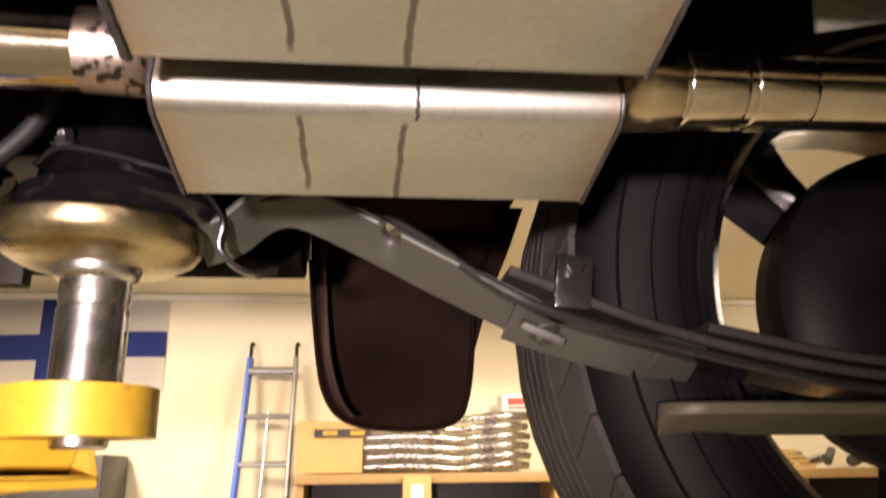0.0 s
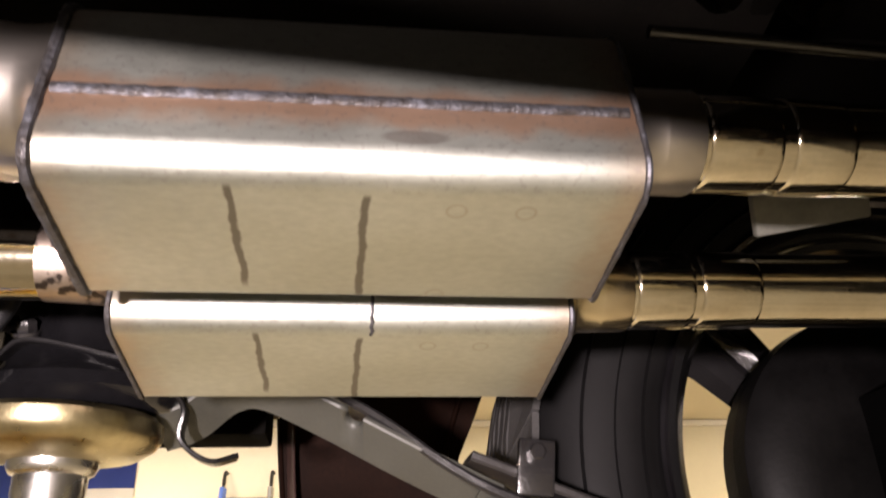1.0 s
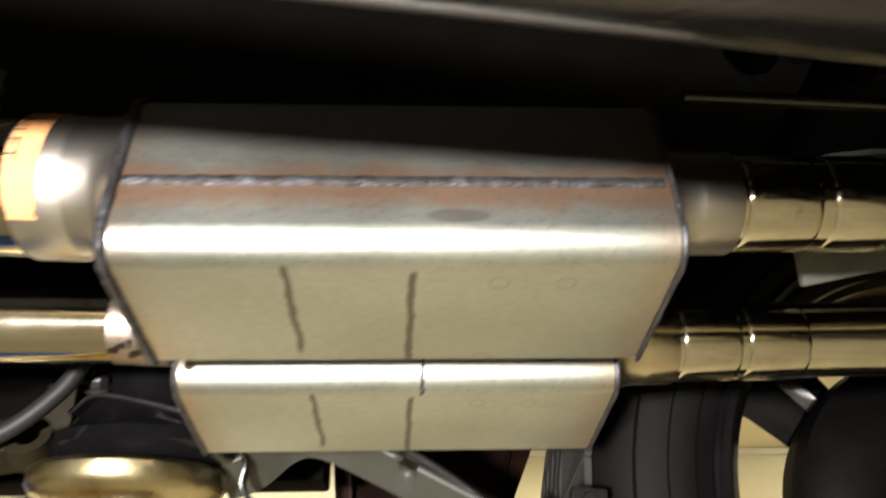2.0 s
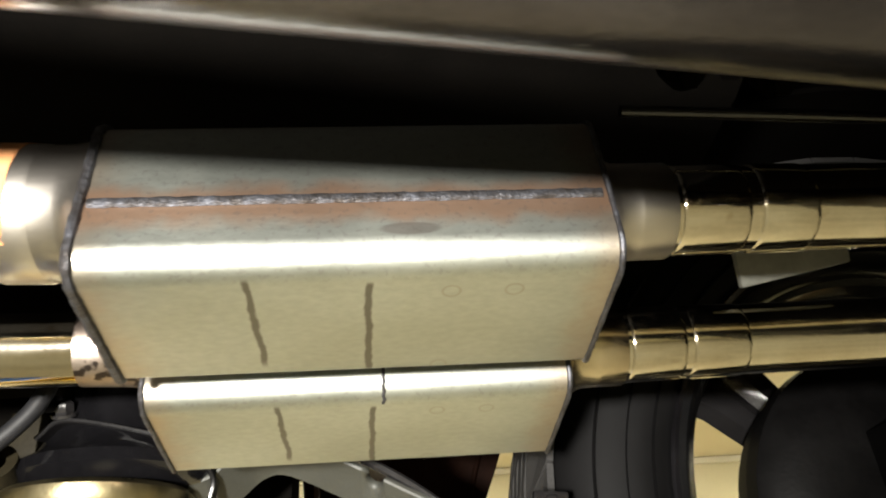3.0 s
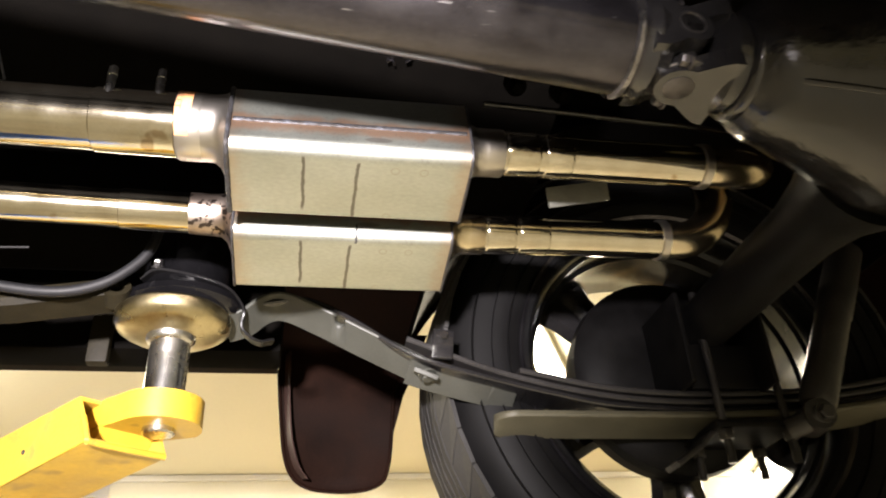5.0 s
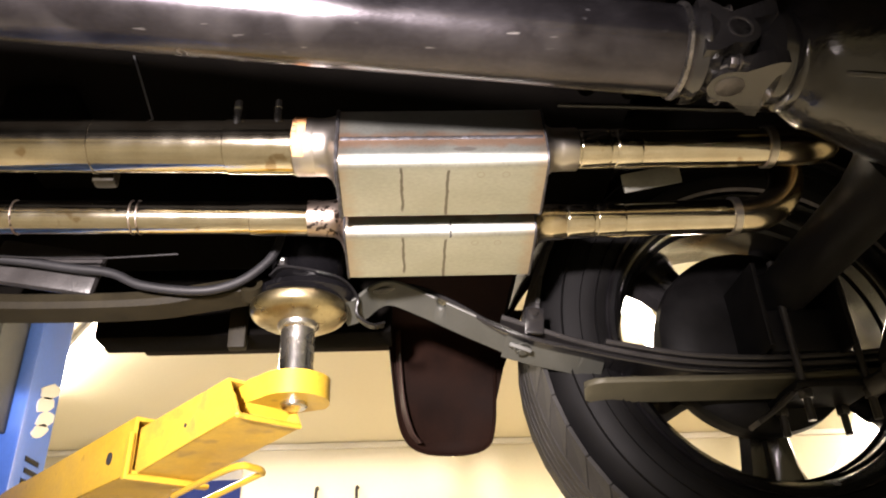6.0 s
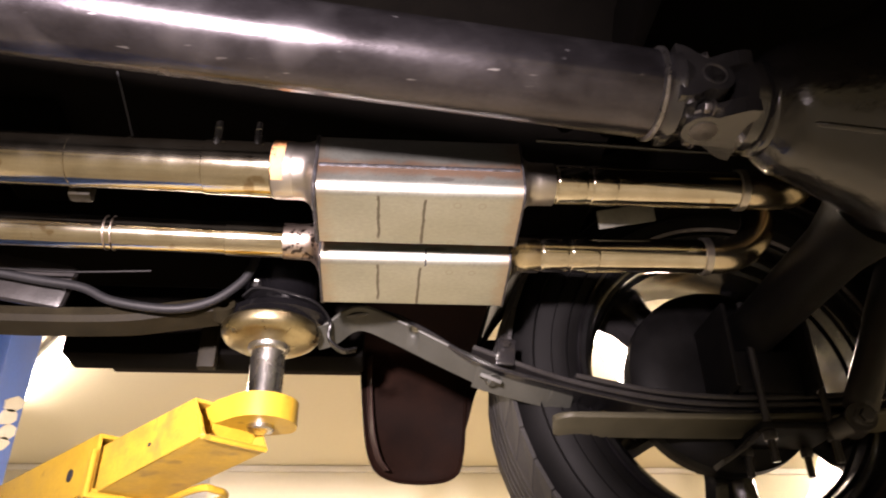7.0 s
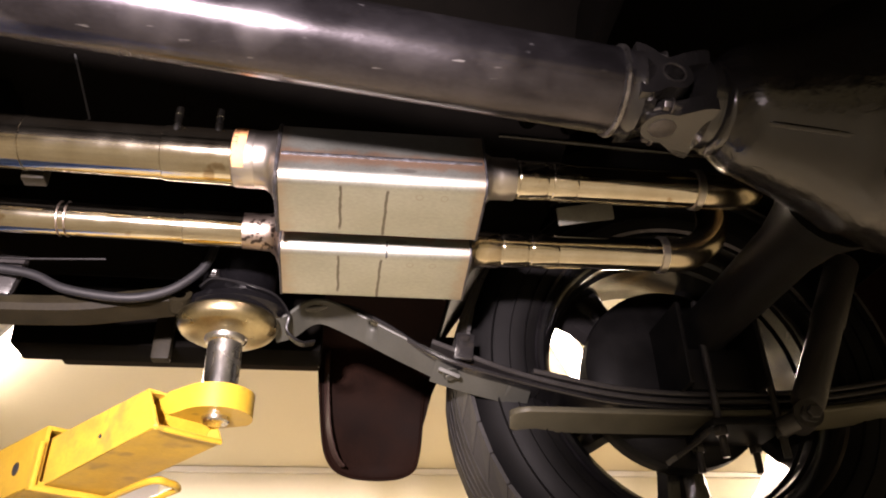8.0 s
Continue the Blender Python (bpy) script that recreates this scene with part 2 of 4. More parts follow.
# ---------------- mesh tools ----------------
def thing(name, label, category, at=(0, 0, 0), group="", kind="", rot=(0, 0, 0)):
    o = new(name)
    o.matrix_world = pose(*at, *rot)
    return tagged(o, label, category, group, kind)


def part(name, bm, material, parent=None, label="", smooth=True):
    me = bpy.data.meshes.new(name)
    bmesh.ops.recalc_face_normals(bm, faces=bm.faces)
    bm.to_mesh(me)
    bm.free()
    me.materials.append(material)
    if smooth:
        for p in me.polygons:
            p.use_smooth = True
        me.set_sharp_from_angle(angle=radians(38))
    o = new(name, me)
    if parent:
        o.parent = parent
    return tagged(o, label)


def solo(name, bm, material, label, category, kind="", group="", smooth=True):
    return tagged(part(name, bm, material, None, "", smooth), label, category, group, kind)


def box(lo, hi, bevel=0.0, bm=None, m=None):
    bm = bm or bmesh.new()
    lo, hi = Vector(lo), Vector(hi)
    mt = Matrix.Translation((lo + hi) / 2) @ Matrix.Diagonal((*(hi - lo), 1))
    r = bmesh.ops.create_cube(bm, size=1, matrix=(m @ mt) if m else mt)
    if bevel:
        vs = set(r["verts"])
        es = [e for e in bm.edges if e.verts[0] in vs and e.verts[1] in vs]
        bmesh.ops.bevel(bm, geom=es, offset=bevel, segments=2, affect="EDGES", profile=0.6)
    return bm


def rings(bm, loops, close=True, caps=True):
    """Skin between loops of points."""
    rows = [[bm.verts.new(p) for p in lp] for lp in loops]
    k = len(rows[0])
    for a, c in zip(rows, rows[1:]):
        for i in range(k if close else k - 1):
            bm.faces.new((a[i], a[(i + 1) % k], c[(i + 1) % k], c[i]))
    if caps:
        bm.faces.new(rows[0])
        bm.faces.new(rows[-1][::-1])
    return bm


def turned(profile, m=None, seg=40, bm=None, caps=True):
    """A turned body round z: profile rows of (radius, height)."""
    bm = bm or bmesh.new()
    m = m or Matrix()
    loops = [[m @ Vector((r * math.cos(2 * math.pi * i / seg), r * math.sin(2 * math.pi * i / seg), h)) for i in range(seg)] for r, h in profile]
    return rings(bm, loops, True, caps)


def along(a, b):
    """The matrix whose z runs from a to b."""
    a, b = Vector(a), Vector(b)
    return Matrix.Translation(a) @ (b - a).to_track_quat("Z", "Y").to_matrix().to_4x4()


def rod(a, b, r, seg=16, bm=None, r2=None):
    h = (Vector(b) - Vector(a)).length
    return turned([(r, 0), (r2 or r, h)], along(a, b), seg, bm)


def smooth_path(pts, n=8):
    """A soft curve through the points."""
    p = [Vector(q) for q in pts]
    p = [2 * p[0] - p[1]] + p + [2 * p[-1] - p[-2]]
    out = []
    for i in range(1, len(p) - 2):
        for j in range(n):
            t = j / n
            a, b, c, d = p[i - 1], p[i], p[i + 1], p[i + 2]
            out.append(0.5 * (2 * b + (c - a) * t + (2 * a - 5 * b + 4 * c - d) * t * t + (3 * b - a - 3 * c + d) * t ** 3))
    return out + [p[-2]]


def sweep(pts, r, seg=14, bm=None, up=(0, 0, 1), section=None, wide=None):
    """A tube, or a section of (side, up) points, along a path."""
    bm = bm or bmesh.new()
    pts = [Vector(q) for q in pts]
    section = section or [(r * math.cos(2 * math.pi * i / seg), r * math.sin(2 * math.pi * i / seg)) for i in range(seg)]
    loops = []
    for i, p in enumerate(pts):
        t = (pts[min(i + 1, len(pts) - 1)] - pts[max(i - 1, 0)]).normalized()
        s = t.cross(Vector(up)).normalized()
        u = s.cross(t)
        k = wide[i] if wide else 1.0
        loops.append([p + s * a * k + u * b for a, b in section])
    return rings(bm, loops)


def flat(w, h, tilt=0):
    """The section of a flat bar: w wide, h thick."""
    c, s = math.cos(radians(tilt)), math.sin(radians(tilt))
    e = min(w, h) * 0.25
    raw = [(-w / 2, -h / 2 + e), (-w / 2 + e, -h / 2), (w / 2 - e, -h / 2), (w / 2, -h / 2 + e), (w / 2, h / 2 - e), (w / 2 - e, h / 2), (-w / 2 + e, h / 2), (-w / 2, h / 2 - e)]
    return [(a * c - b * s, a * s + b * c) for a, b in raw]


def hexagon(at, axis, r, h, bm=None):
    return turned([(r * 0.9, 0), (r, h * 0.15), (r, h * 0.85), (r * 0.85, h)], along(at, Vector(at) + Vector(axis)), 6, bm)


def bolt(parent, at, axis, r=0.009, h=0.008, material=None, name="bolt"):
    bm = hexagon(at, axis, r, h)
    turned([(r * 1.35, -0.002), (r * 1.35, 0.0005)], along(at, Vector(at) + Vector(axis)), 16, bm)
    return part(name, bm, material or CAST, parent)


# ---------------- the room ----------------
solo("floor", box((-7, -6, -0.2), (7, 4.4, 0)), FLOOR, "worn grey concrete workshop floor", "floor", "structure", smooth=False)
solo("wall_north", box((-7, 4.125, 0), (7, 4.4, 4.2)), WALL, "cream painted workshop wall behind the car", "wall", "structure", smooth=False)
solo("wall_south", box((-7, -6.2, 0), (7, -6, 4.2)), WALL, "cream painted workshop wall", "wall", "structure", smooth=False)
solo("wall_west", box((-7.2, -6, 0), (-7, 4.4, 4.2)), WALL, "cream painted workshop wall", "wall", "structure", smooth=False)
solo("wall_east", box((7, -6, 0), (7.2, 4.4, 4.2)), WALL, "cream painted workshop wall", "wall", "structure", smooth=False)
solo("ceiling", box((-7, -6, 4.2), (7, 4.4, 4.4)), CEIL, "cream painted high workshop ceiling", "ceiling", "structure", smooth=False)
solo("ceiling_low", box((-7, 1.75, 2.44), (7, 4.125, 2.6)), CEIL, "cream painted low ceiling beside the lift bay", "ceiling", "structure", smooth=False)
solo("trim", box((-7, 4.09, 2.405), (7, 4.123, 2.437), 0.004), WHITE, "white painted strip along the top of the wall", "trim", "structure", smooth=False)

# ---------------- the exhaust ----------------
MW, MH, ML = 0.104, 0.105, 0.264


def muffler_section(inset=0.0, n=6):
    """Rounded box in (y, z), the underside at z = 0."""
    w, h = MW / 2 - inset, MH
    out = []
    for cy, cz, r, a0 in ((-w, inset, 0.016, 180), (w, inset, 0.006, 270), (w, h - inset, 0.02, 0), (-w, h - inset, 0.02, 90)):
        r = max(0.004, r - inset)
        oy = cy + r if cy < 0 else cy - r
        oz = cz + r if cz < h / 2 else cz - r
        for i in range(n + 1):
            a = radians(a0 + 90 * i / n)
            out.append((oy + r * math.cos(a), oz + r * math.sin(a)))
    return out


def loft_neck(x0, x1, r, cy, cz, steps=7):
    """From the end of the box at x0 down to a round neck of radius r at x1."""
    loops = []
    for f in (0, 0.03, 0.07, 0.13, 0.22, 0.36, 0.6, 1):
        e = 1 - (1 - f) ** 4.5
        lp = []
        for j in range(48):
            a = 2 * math.pi * j / 48
            c_, s_ = math.cos(a), math.sin(a)
            y = (MW / 2 - 0.002) * math.copysign(abs(c_) ** 0.3, c_)
            z = MH / 2 + (MH / 2 - 0.002) * math.copysign(abs(s_) ** 0.3, s_)
            ty, tz = cy + r * math.cos(a), cz + r * math.sin(a)
            lp.append((x0 + (x1 - x0) * f, y + (ty - y) * e, z + (tz - z) * e))
        loops.append(lp)
    return rings(bmesh.new(), loops)


def muffler(at, label, left_r, right_r, left_c, right_c, seam):
    o = thing("muffler", label, "muffler", at, "pair of mufflers", rot=(-10.4, 0, 0))
    h = ML / 2
    sec = muffler_section()
    part("shell", rings(bmesh.new(), [[(x, y, z) for y, z in sec] for x in (-h, -h + 0.003, -0.07, 0, 0.07, h - 0.003, h)]), SKIN, o)
    for s in (-1, 1):
        bm = bmesh.new()
        raw = [Vector((s * h, y, z)) for y, z in muffler_section(-0.0005, 8)]
        ring = []
        for p, q in zip(raw, raw[1:] + raw[:1]):
            n_ = max(1, int((q - p).length / 0.0035))
            ring += [p.lerp(q, i / n_) for i in range(n_)]
        rnd = random.Random(4 + s)
        loops = []
        for i, p in enumerate(ring):
            out = Vector((0, p.y, p.z - MH / 2)).normalized()
            rr = (0.0027 if seam and s < 0 else 0.0016) * rnd.uniform(0.88, 1.15)
            loops.append([p + (Vector((math.cos(a), 0, 0)) + out * math.sin(a)) * rr for a in [2 * math.pi * q / 8 for q in range(8)]])
        rows = [[bm.verts.new(v) for v in lp] for lp in loops]
        for i in range(len(rows)):
            a, c = rows[i], rows[(i + 1) % len(rows)]
            for q in range(8):
                bm.faces.new((a[q], a[(q + 1) % 8], c[(q + 1) % 8], c[q]))
        part("end_weld", bm, WELD, o, "rough grey weld bead round the end")
    if seam:
        rnd = random.Random(9)
        pts = [(-h + 0.004 + (ML - 0.008) * i / 60, -MW / 2 - 0.0004, 0.0404 + rnd.uniform(-0.0002, 0.0002)) for i in range(61)]
        bm = bmesh.new()
        loops = []
        for p in pts:
            r = 0.0031 * rnd.uniform(0.93, 1.08)
            loops.append([Vector(p) + Vector((0, 0.6 * r * math.cos(a), r * math.sin(a))) for a in [2 * math.pi * q / 8 for q in range(8)]])
        part("seam_weld", rings(bm, loops), WELD, o, "dark weld seam along the side")
    part("neck", loft_neck(-h, -h - 0.032, left_r + 0.002, *left_c), STEEL if seam else SOOT, o, "flared inlet neck, heat stained")
    part("neck", loft_neck(h, h + 0.03, right_r + 0.002, *right_c), BLUED if not seam else STEEL, o, "flared outlet neck, heat stained")
    return o


near_muffler = muffler((0.0, 0.2278, 1.7064), "brushed stainless box muffler with drip stains and welded seam", 0.036, 0.027, (-0.009, 0.0722), (0.0003, 0.0718), True)
far_muffler = muffler((0.0, 0.3638, 1.6853), "brushed stainless box muffler hung beside its twin", 0.025, 0.026, (-0.0044, 0.0696), (-0.013, 0.0497), False)

arc = [Vector((0.0140 + 0.0006 * math.sin(3 * k), -0.036 + 0.0161 * math.cos(radians(172 + 11 * k)), 0.016 + 0.0161 * math.sin(radians(172 + 11 * k)))) for k in range(9)]
part("tack_mark", sweep(arc, 0.0011, 8, up=(1, 0, 0)), WELD, far_muffler, "short dark tack mark across the lower edge")


def collar(parent, at, axis, r, w, material, name="collar", label=""):
    return part(name, turned([(r, -w / 2), (r + 0.0016, -w / 2 + 0.001), (r + 0.0016, w / 2 - 0.001), (r, w / 2)], along(at, Vector(at) + Vector(axis)), 36), material, parent, label)


# near pipe, ahead of the muffler
NL0, NL1 = Vector((-0.164, 0.232, 1.779)), Vector((-1.6, 0.285, 1.845))
d = (NL1 - NL0).normalized()
o = thing("exhaust_pipe", "wide polished stainless exhaust pipe ahead of the muffler", "exhaust pipe", group="exhaust pipes")
part("tube", rod(NL0 + d * 0.03, NL1, 0.0355, 40), PIPE, o)
part("sleeve", turned([(0.0355, 0), (0.0372, 0.001), (0.0372, 0.088), (0.0355, 0.0895)], along(NL0 + d * 0.026, NL1), 40), PIPE, o)
part("neck_sleeve", turned([(0.0365, -0.004), (0.0386, 0.0), (0.0386, 0.024), (0.0380, 0.0252), (0.0365, 0.0256)], along(NL0, NL1), 48), STEEL, o)
rnd = random.Random(31)


def wrapped(u, a, r=0.0391):
    """A point on the sleeve: u along the pipe, a degrees round it from the underside towards the near side."""
    side = (Vector((0, -1, 0)) - d * -d.y).normalized()
    down = d.cross(side)
    down = -down if down.z > 0 else down
    return NL0 + d * u + (down * math.cos(radians(a)) + side * math.sin(radians(a))) * r


bm = bmesh.new()
loops = []
for i in range(29):
    a = 36 + 4.2 * i
    torn = 0.0075 * max(0.0, (58 - a) / 22) * rnd.uniform(0.2, 1.3)
    u0, u1 = 0.0085 + torn * 0.7, 0.0258 - torn * 0.5 + rnd.uniform(-0.0005, 0.0002)
    loops.append([wrapped(u0, a), wrapped(u1, a), wrapped(u1, a, 0.0387), wrapped(u0, a, 0.0387)])
LABEL = part("label", rings(bm, loops), COPPER, o, "torn orange paper label with cut letters")
text = bpy.data.curves.new("lettering", "FONT")
text.body, text.size, text.align_x = "INLET", 0.0105, "CENTER"
probe = new("lettering", text)
bpy.context.view_layer.update()
me = bpy.data.meshes.new_from_object(probe.evaluated_get(bpy.context.evaluated_depsgraph_get()))
bpy.data.objects.remove(probe)
bm = bmesh.new()
bm.from_mesh(me)
bmesh.ops.subdivide_edges(bm, edges=bm.edges, cuts=2)
for v in bm.verts:
    v.co = wrapped(0.0262 - v.co.y * 0.95, 104 - v.co.x / 0.0391 * 57.3 * 1.25, 0.0393)
part("lettering", bm, DARK, LABEL, "dark lettering", smooth=False)
for s in (0.29, 0.47):
    collar(o, NL0 + d * s, d, 0.0353, 0.003, PIPE, "weld_ring")
# far pipe, ahead of the muffler
FL0, FL1 = Vector((-0.158, 0.372, 1.7545)), Vector((-1.6, 0.315, 1.752))
d = (FL1 - FL0).normalized()
o = thing("exhaust_pipe", "slim polished stainless exhaust pipe ahead of the muffler", "exhaust pipe", group="exhaust pipes")
part("tube", rod(FL0 + d * 0.03, FL1, 0.0238, 36), PIPE, o)
part("sleeve", turned([(0.024, 0), (0.0256, 0.001), (0.0256, 0.084), (0.024, 0.085)], along(FL0 + d * 0.029, FL1), 36), PIPE, o)
part("neck_sleeve", turned([(0.0275, -0.01), (0.0272, 0.0), (0.0262, 0.032)], along(FL0, FL1), 36), SOOT, o, "soot spattered neck sleeve")
for s in (0.27, 0.28, 0.44):
    collar(o, FL0 + d * s, d, 0.0237, 0.003, SOOT, "weld_ring")


def tail(label, a, b, bend, r, joints, neck, up, neck_mat):
    o = thing("exhaust_pipe", label, "exhaust pipe", group="exhaust pipes")
    a, b = Vector(a), Vector(b)
    d = (b - a).normalized()
    part("tube", rod(a, b, r, 40), PIPE, o)
    part("neck_sleeve", turned([(r + 0.0005, 0), (r + 0.0026, 0.001), (r + 0.0026, neck), (r + 0.0021, neck + 0.0008), (r, neck + 0.001)], along(a, b), 40), neck_mat, o, "dull grey neck sleeve")
    for s, w in joints:
        part("sleeve", turned([(r, 0), (r + 0.0007, 0.0008), (r + 0.0009, 0.003), (r + 0.0009, w - 0.002), (r + 0.0005, w), (r, w + 0.001)], along(a + d * s, b), 40), PIPE, o)
    part("bend", sweep([b, *bend], r, 32, up=up), BLUED, o, "heat blued pipe bend")
    collar(o, b, d, r + 0.0010, 0.012, STEEL, "weld_ring")
    return o


def elbow(b, v, radius, lead, turn, run, n=18):
    """Centre line of a bend from the x direction towards v."""
    b, v, e = Vector(b), Vector(v).normalized(), Vector((1, 0, 0))
    c = b + e * lead
    out = [c + e * radius * math.sin(t) + v * radius * (1 - math.cos(t)) for t in [radians(turn) * i / n for i in range(n + 1)]]
    t = radians(turn)
    return out + [out[-1] + (e * math.cos(t) + v * math.sin(t)) * run * k for k in (0.5, 1)]


NB, FB = (0.447, 0.2450, 1.7805), (0.434, 0.3620, 1.7413)
tail("polished stainless tail pipe bending away beside the axle", (0.150, 0.241, 1.777), NB, elbow(NB, (0, 0.74, 0.67), 0.094, 0.020, 78, 0.02),
     0.0265, ((0.036, 0.040), (0.084, 0.034)), 0.032, (-0.3, -0.62, 0.72), STEEL)
tail("polished stainless tail pipe bending up over the axle", (0.150, 0.360, 1.7365), FB, elbow(FB, (0, 0.05, 1), 0.084, 0.016, 90, 0.03),
     0.0255, ((0.034, 0.038), (0.078, 0.040)), 0.030, (0, 1, 0), BLUED)

# ---------------- driveshaft and axle ----------------
A, B = Vector((-1.9, -0.10, 1.897)), Vector((0.262, 0.036, 1.758))
d = (B - A).normalized()
o = thing("driveshaft", "scuffed dark steel driveshaft tube with a universal joint", "driveshaft")
part("tube", rod(A, B, 0.050, 56), SHAFT, o)
part("weld_ring", turned([(0.050, -0.004), (0.0535, -0.002), (0.0535, 0.002), (0.050, 0.004)], along(B - d * 0.008, B + d), 56), BRIGHT, o, "bright bead of weld")
part("end_collar", turned([(0.0495, 0), (0.0495, 0.012), (0.051, 0.014), (0.051, 0.018), (0.047, 0.022), (0.043, 0.034)], along(B - d * 0.004, B + d), 48), GLOSS, o)
yv = (Vector((0, 1, 0)) - d * d.y).normalized()
zv = d.cross(yv)
M = Matrix.Translation(B) @ Matrix((yv, zv, d)).transposed().to_4x4()
JZ = 0.048


def forged_ear(m, base, width, t0, t1, r=0.0225, flip=1):
    """A fork ear that narrows from its base to a round eye; t0 to t1 from the shaft's axis."""
    side = [(width, base), (width * 0.98, base + 0.010 * flip), (width * 0.86, base + 0.020 * flip), (r, JZ - 0.008 * flip)]
    arc = [(r * math.cos(radians(a)), JZ + flip * r * math.sin(radians(a))) for a in range(0, 181, 15)]
    pts = side + arc + [(-x, z) for x, z in reversed(side)]
    bm = bmesh.new()
    rings(bm, [[m @ Vector((t, x, z)) for x, z in pts] for t in (t0, t1)])
    bmesh.ops.bevel(bm, geom=[e for e in bm.edges if len(e.link_faces) == 2 and e.calc_face_angle(0) > 1.2], offset=0.004, segments=3, affect="EDGES")
    return bm


for k in (1, -1):
    mk = M @ (Matrix() if k == 1 else pose(0, 0, 0, 0, 0, 180))
    ear = part("yoke_ear", forged_ear(mk, 0.006, 0.038, 0.024, 0.044), GLOSS, o)
    part("bearing_cap", turned([(0.0145, 0.0425), (0.0145, 0.0452), (0.0125, 0.0452), (0.0120, 0.0440), (0.0, 0.0440)], M @ Matrix.Translation((0, 0, JZ)) @ pose(0, 0, 0, 0, 90 * k, 0), 28, caps=False), CAST, ear, "grey bearing cap with a clip ring")
bm = bmesh.new()
turned([(0.0135, -0.030), (0.0135, 0.030)], M @ Matrix.Translation((0, 0, JZ)) @ pose(0, 0, 0, 0, 90, 0), 20, bm)
turned([(0.0135, -0.036), (0.0135, 0.036)], M @ Matrix.Translation((0, 0, JZ)) @ pose(0, 0, 0, 90, 0, 0), 20, bm)
# dark colour stands in for the shade between the yoke ears
part("cross", bm, DARK, o, "joint cross, coloured dark for the shaded gap between the ears")
M = M @ Matrix.Translation((0, 0, -0.012))
JZ = 0.060
FL = thing("pinion_yoke", "dark steel pinion yoke with bolted bright straps", "yoke")
for k in (1, -1):
    mk = M @ pose(0, 0, 0, 0, 0, 90 if k == 1 else -90)
    ear = part("yoke_ear", forged_ear(mk, 0.108, 0.044, 0.024, 0.045, 0.024, -1), GLOSS, FL)
    pts = [M @ Vector((0.031, 0.036 * k, JZ + 0.004)), M @ Vector((0.021, 0.036 * k, JZ + 0.002))]
    pts += [M @ Vector((0.0175 * math.cos(t), 0.036 * k, JZ - 0.0175 * math.sin(t))) for t in [math.pi * i / 10 for i in range(11)]]
    pts += [M @ Vector((-0.021, 0.036 * k, JZ + 0.002)), M @ Vector((-0.031, 0.036 * k, JZ + 0.004))]
    part("strap", sweep(pts, 0, section=flat(0.017, 0.0035), up=zv), BRIGHT, ear, "bright bent steel strap")
    part("bearing_cap", turned([(0.0155, 0.028), (0.0155, 0.0455), (0.012, 0.047)], M @ Matrix.Translation((0, 0, JZ)) @ pose(0, 0, 0, -90 * k, 0, 0), 28), CAST, ear)
    for x in (-0.028, 0.028):
        bolt(ear, M @ Vector((x, 0.036 * k, JZ - 0.002)), -d, 0.0068, 0.009)
part("flange", turned([(0.026, 0.088), (0.044, 0.100), (0.052, 0.106), (0.052, 0.116), (0.047, 0.119), (0.047, 0.122), (0.054, 0.125), (0.056, 0.128), (0.056, 0.133), (0.054, 0.136)], M, 48), GLOSS, FL)

AX, AZ = 0.562, 1.690
D = thing("rear_axle", "black painted rear axle with differential housing", "axle")
nose = M @ Vector((0, 0, 0.128))
bm = bmesh.new()
hub = Vector((AX + 0.06, 0.03, 1.735))
loops = []
for f, ry, rz in ((0, 0.054, 0.054), (0.05, 0.066, 0.066), (0.10, 0.074, 0.076), (0.14, 0.076, 0.079), (0.22, 0.084, 0.088), (0.36, 0.098, 0.104), (0.48, 0.112, 0.119), (0.54, 0.119, 0.127), (0.57, 0.126, 0.135), (0.62, 0.130, 0.140), (0.66, 0.129, 0.139), (0.85, 0.150, 0.158), (1.1, 0.154, 0.160), (1.4, 0.13, 0.135), (1.7, 0.06, 0.07)):
    c = nose.lerp(hub, f)
    dip = 0.07 * math.exp(-((f - 0.26) / 0.17) ** 2)
    loops.append([c + Vector((0, ry * math.cos(a) * (1 - dip * max(0.0, -math.cos(a))), rz * math.sin(a))) for a in [2 * math.pi * i / 40 for i in range(40)]])
part("differential_housing", rings(bm, loops), HOUSING, D)
for a, w in ((-128, 0.005), (-84, 0.005)):
    t = radians(a)
    rib = [nose.lerp(hub, f) + Vector((0, r * math.cos(t), r * math.sin(t))) for f, r in ((0.06, 0.062), (0.16, 0.078), (0.36, 0.099), (0.5, 0.113))]
    part("rib", sweep(smooth_path(rib, 5), w, 12, up=(0, math.cos(t), math.sin(t)), section=[(w * math.cos(q) * 0.7, w * 0.55 * math.sin(q)) for q in [2 * math.pi * i / 12 for i in range(12)]]), HOUSING, D, "soft cast rib")
for a, f, r in ((-150, 0.60, 0.133), (-115, 0.60, 0.133), (-172, 0.60, 0.131)):
    t = radians(a)
    n_ = Vector((0, math.cos(t), math.sin(t)))
    bolt(D, nose.lerp(hub, f) + n_ * r, n_, 0.010, 0.008, HOUSING)
part("pinion_retainer", turned([(0.050, 0.134), (0.056, 0.139), (0.060, 0.148), (0.058, 0.165)], M, 40), SATIN, D, "dark pinion retainer ring")
part("axle_tube", turned([(0.075, 0), (0.052, 0.06), (0.043, 0.12), (0.040, 0.40), (0.048, 0.42), (0.048, 0.45)], along((AX, 0.12, AZ), (AX, 0.6, AZ)), 40), AXLE, D)
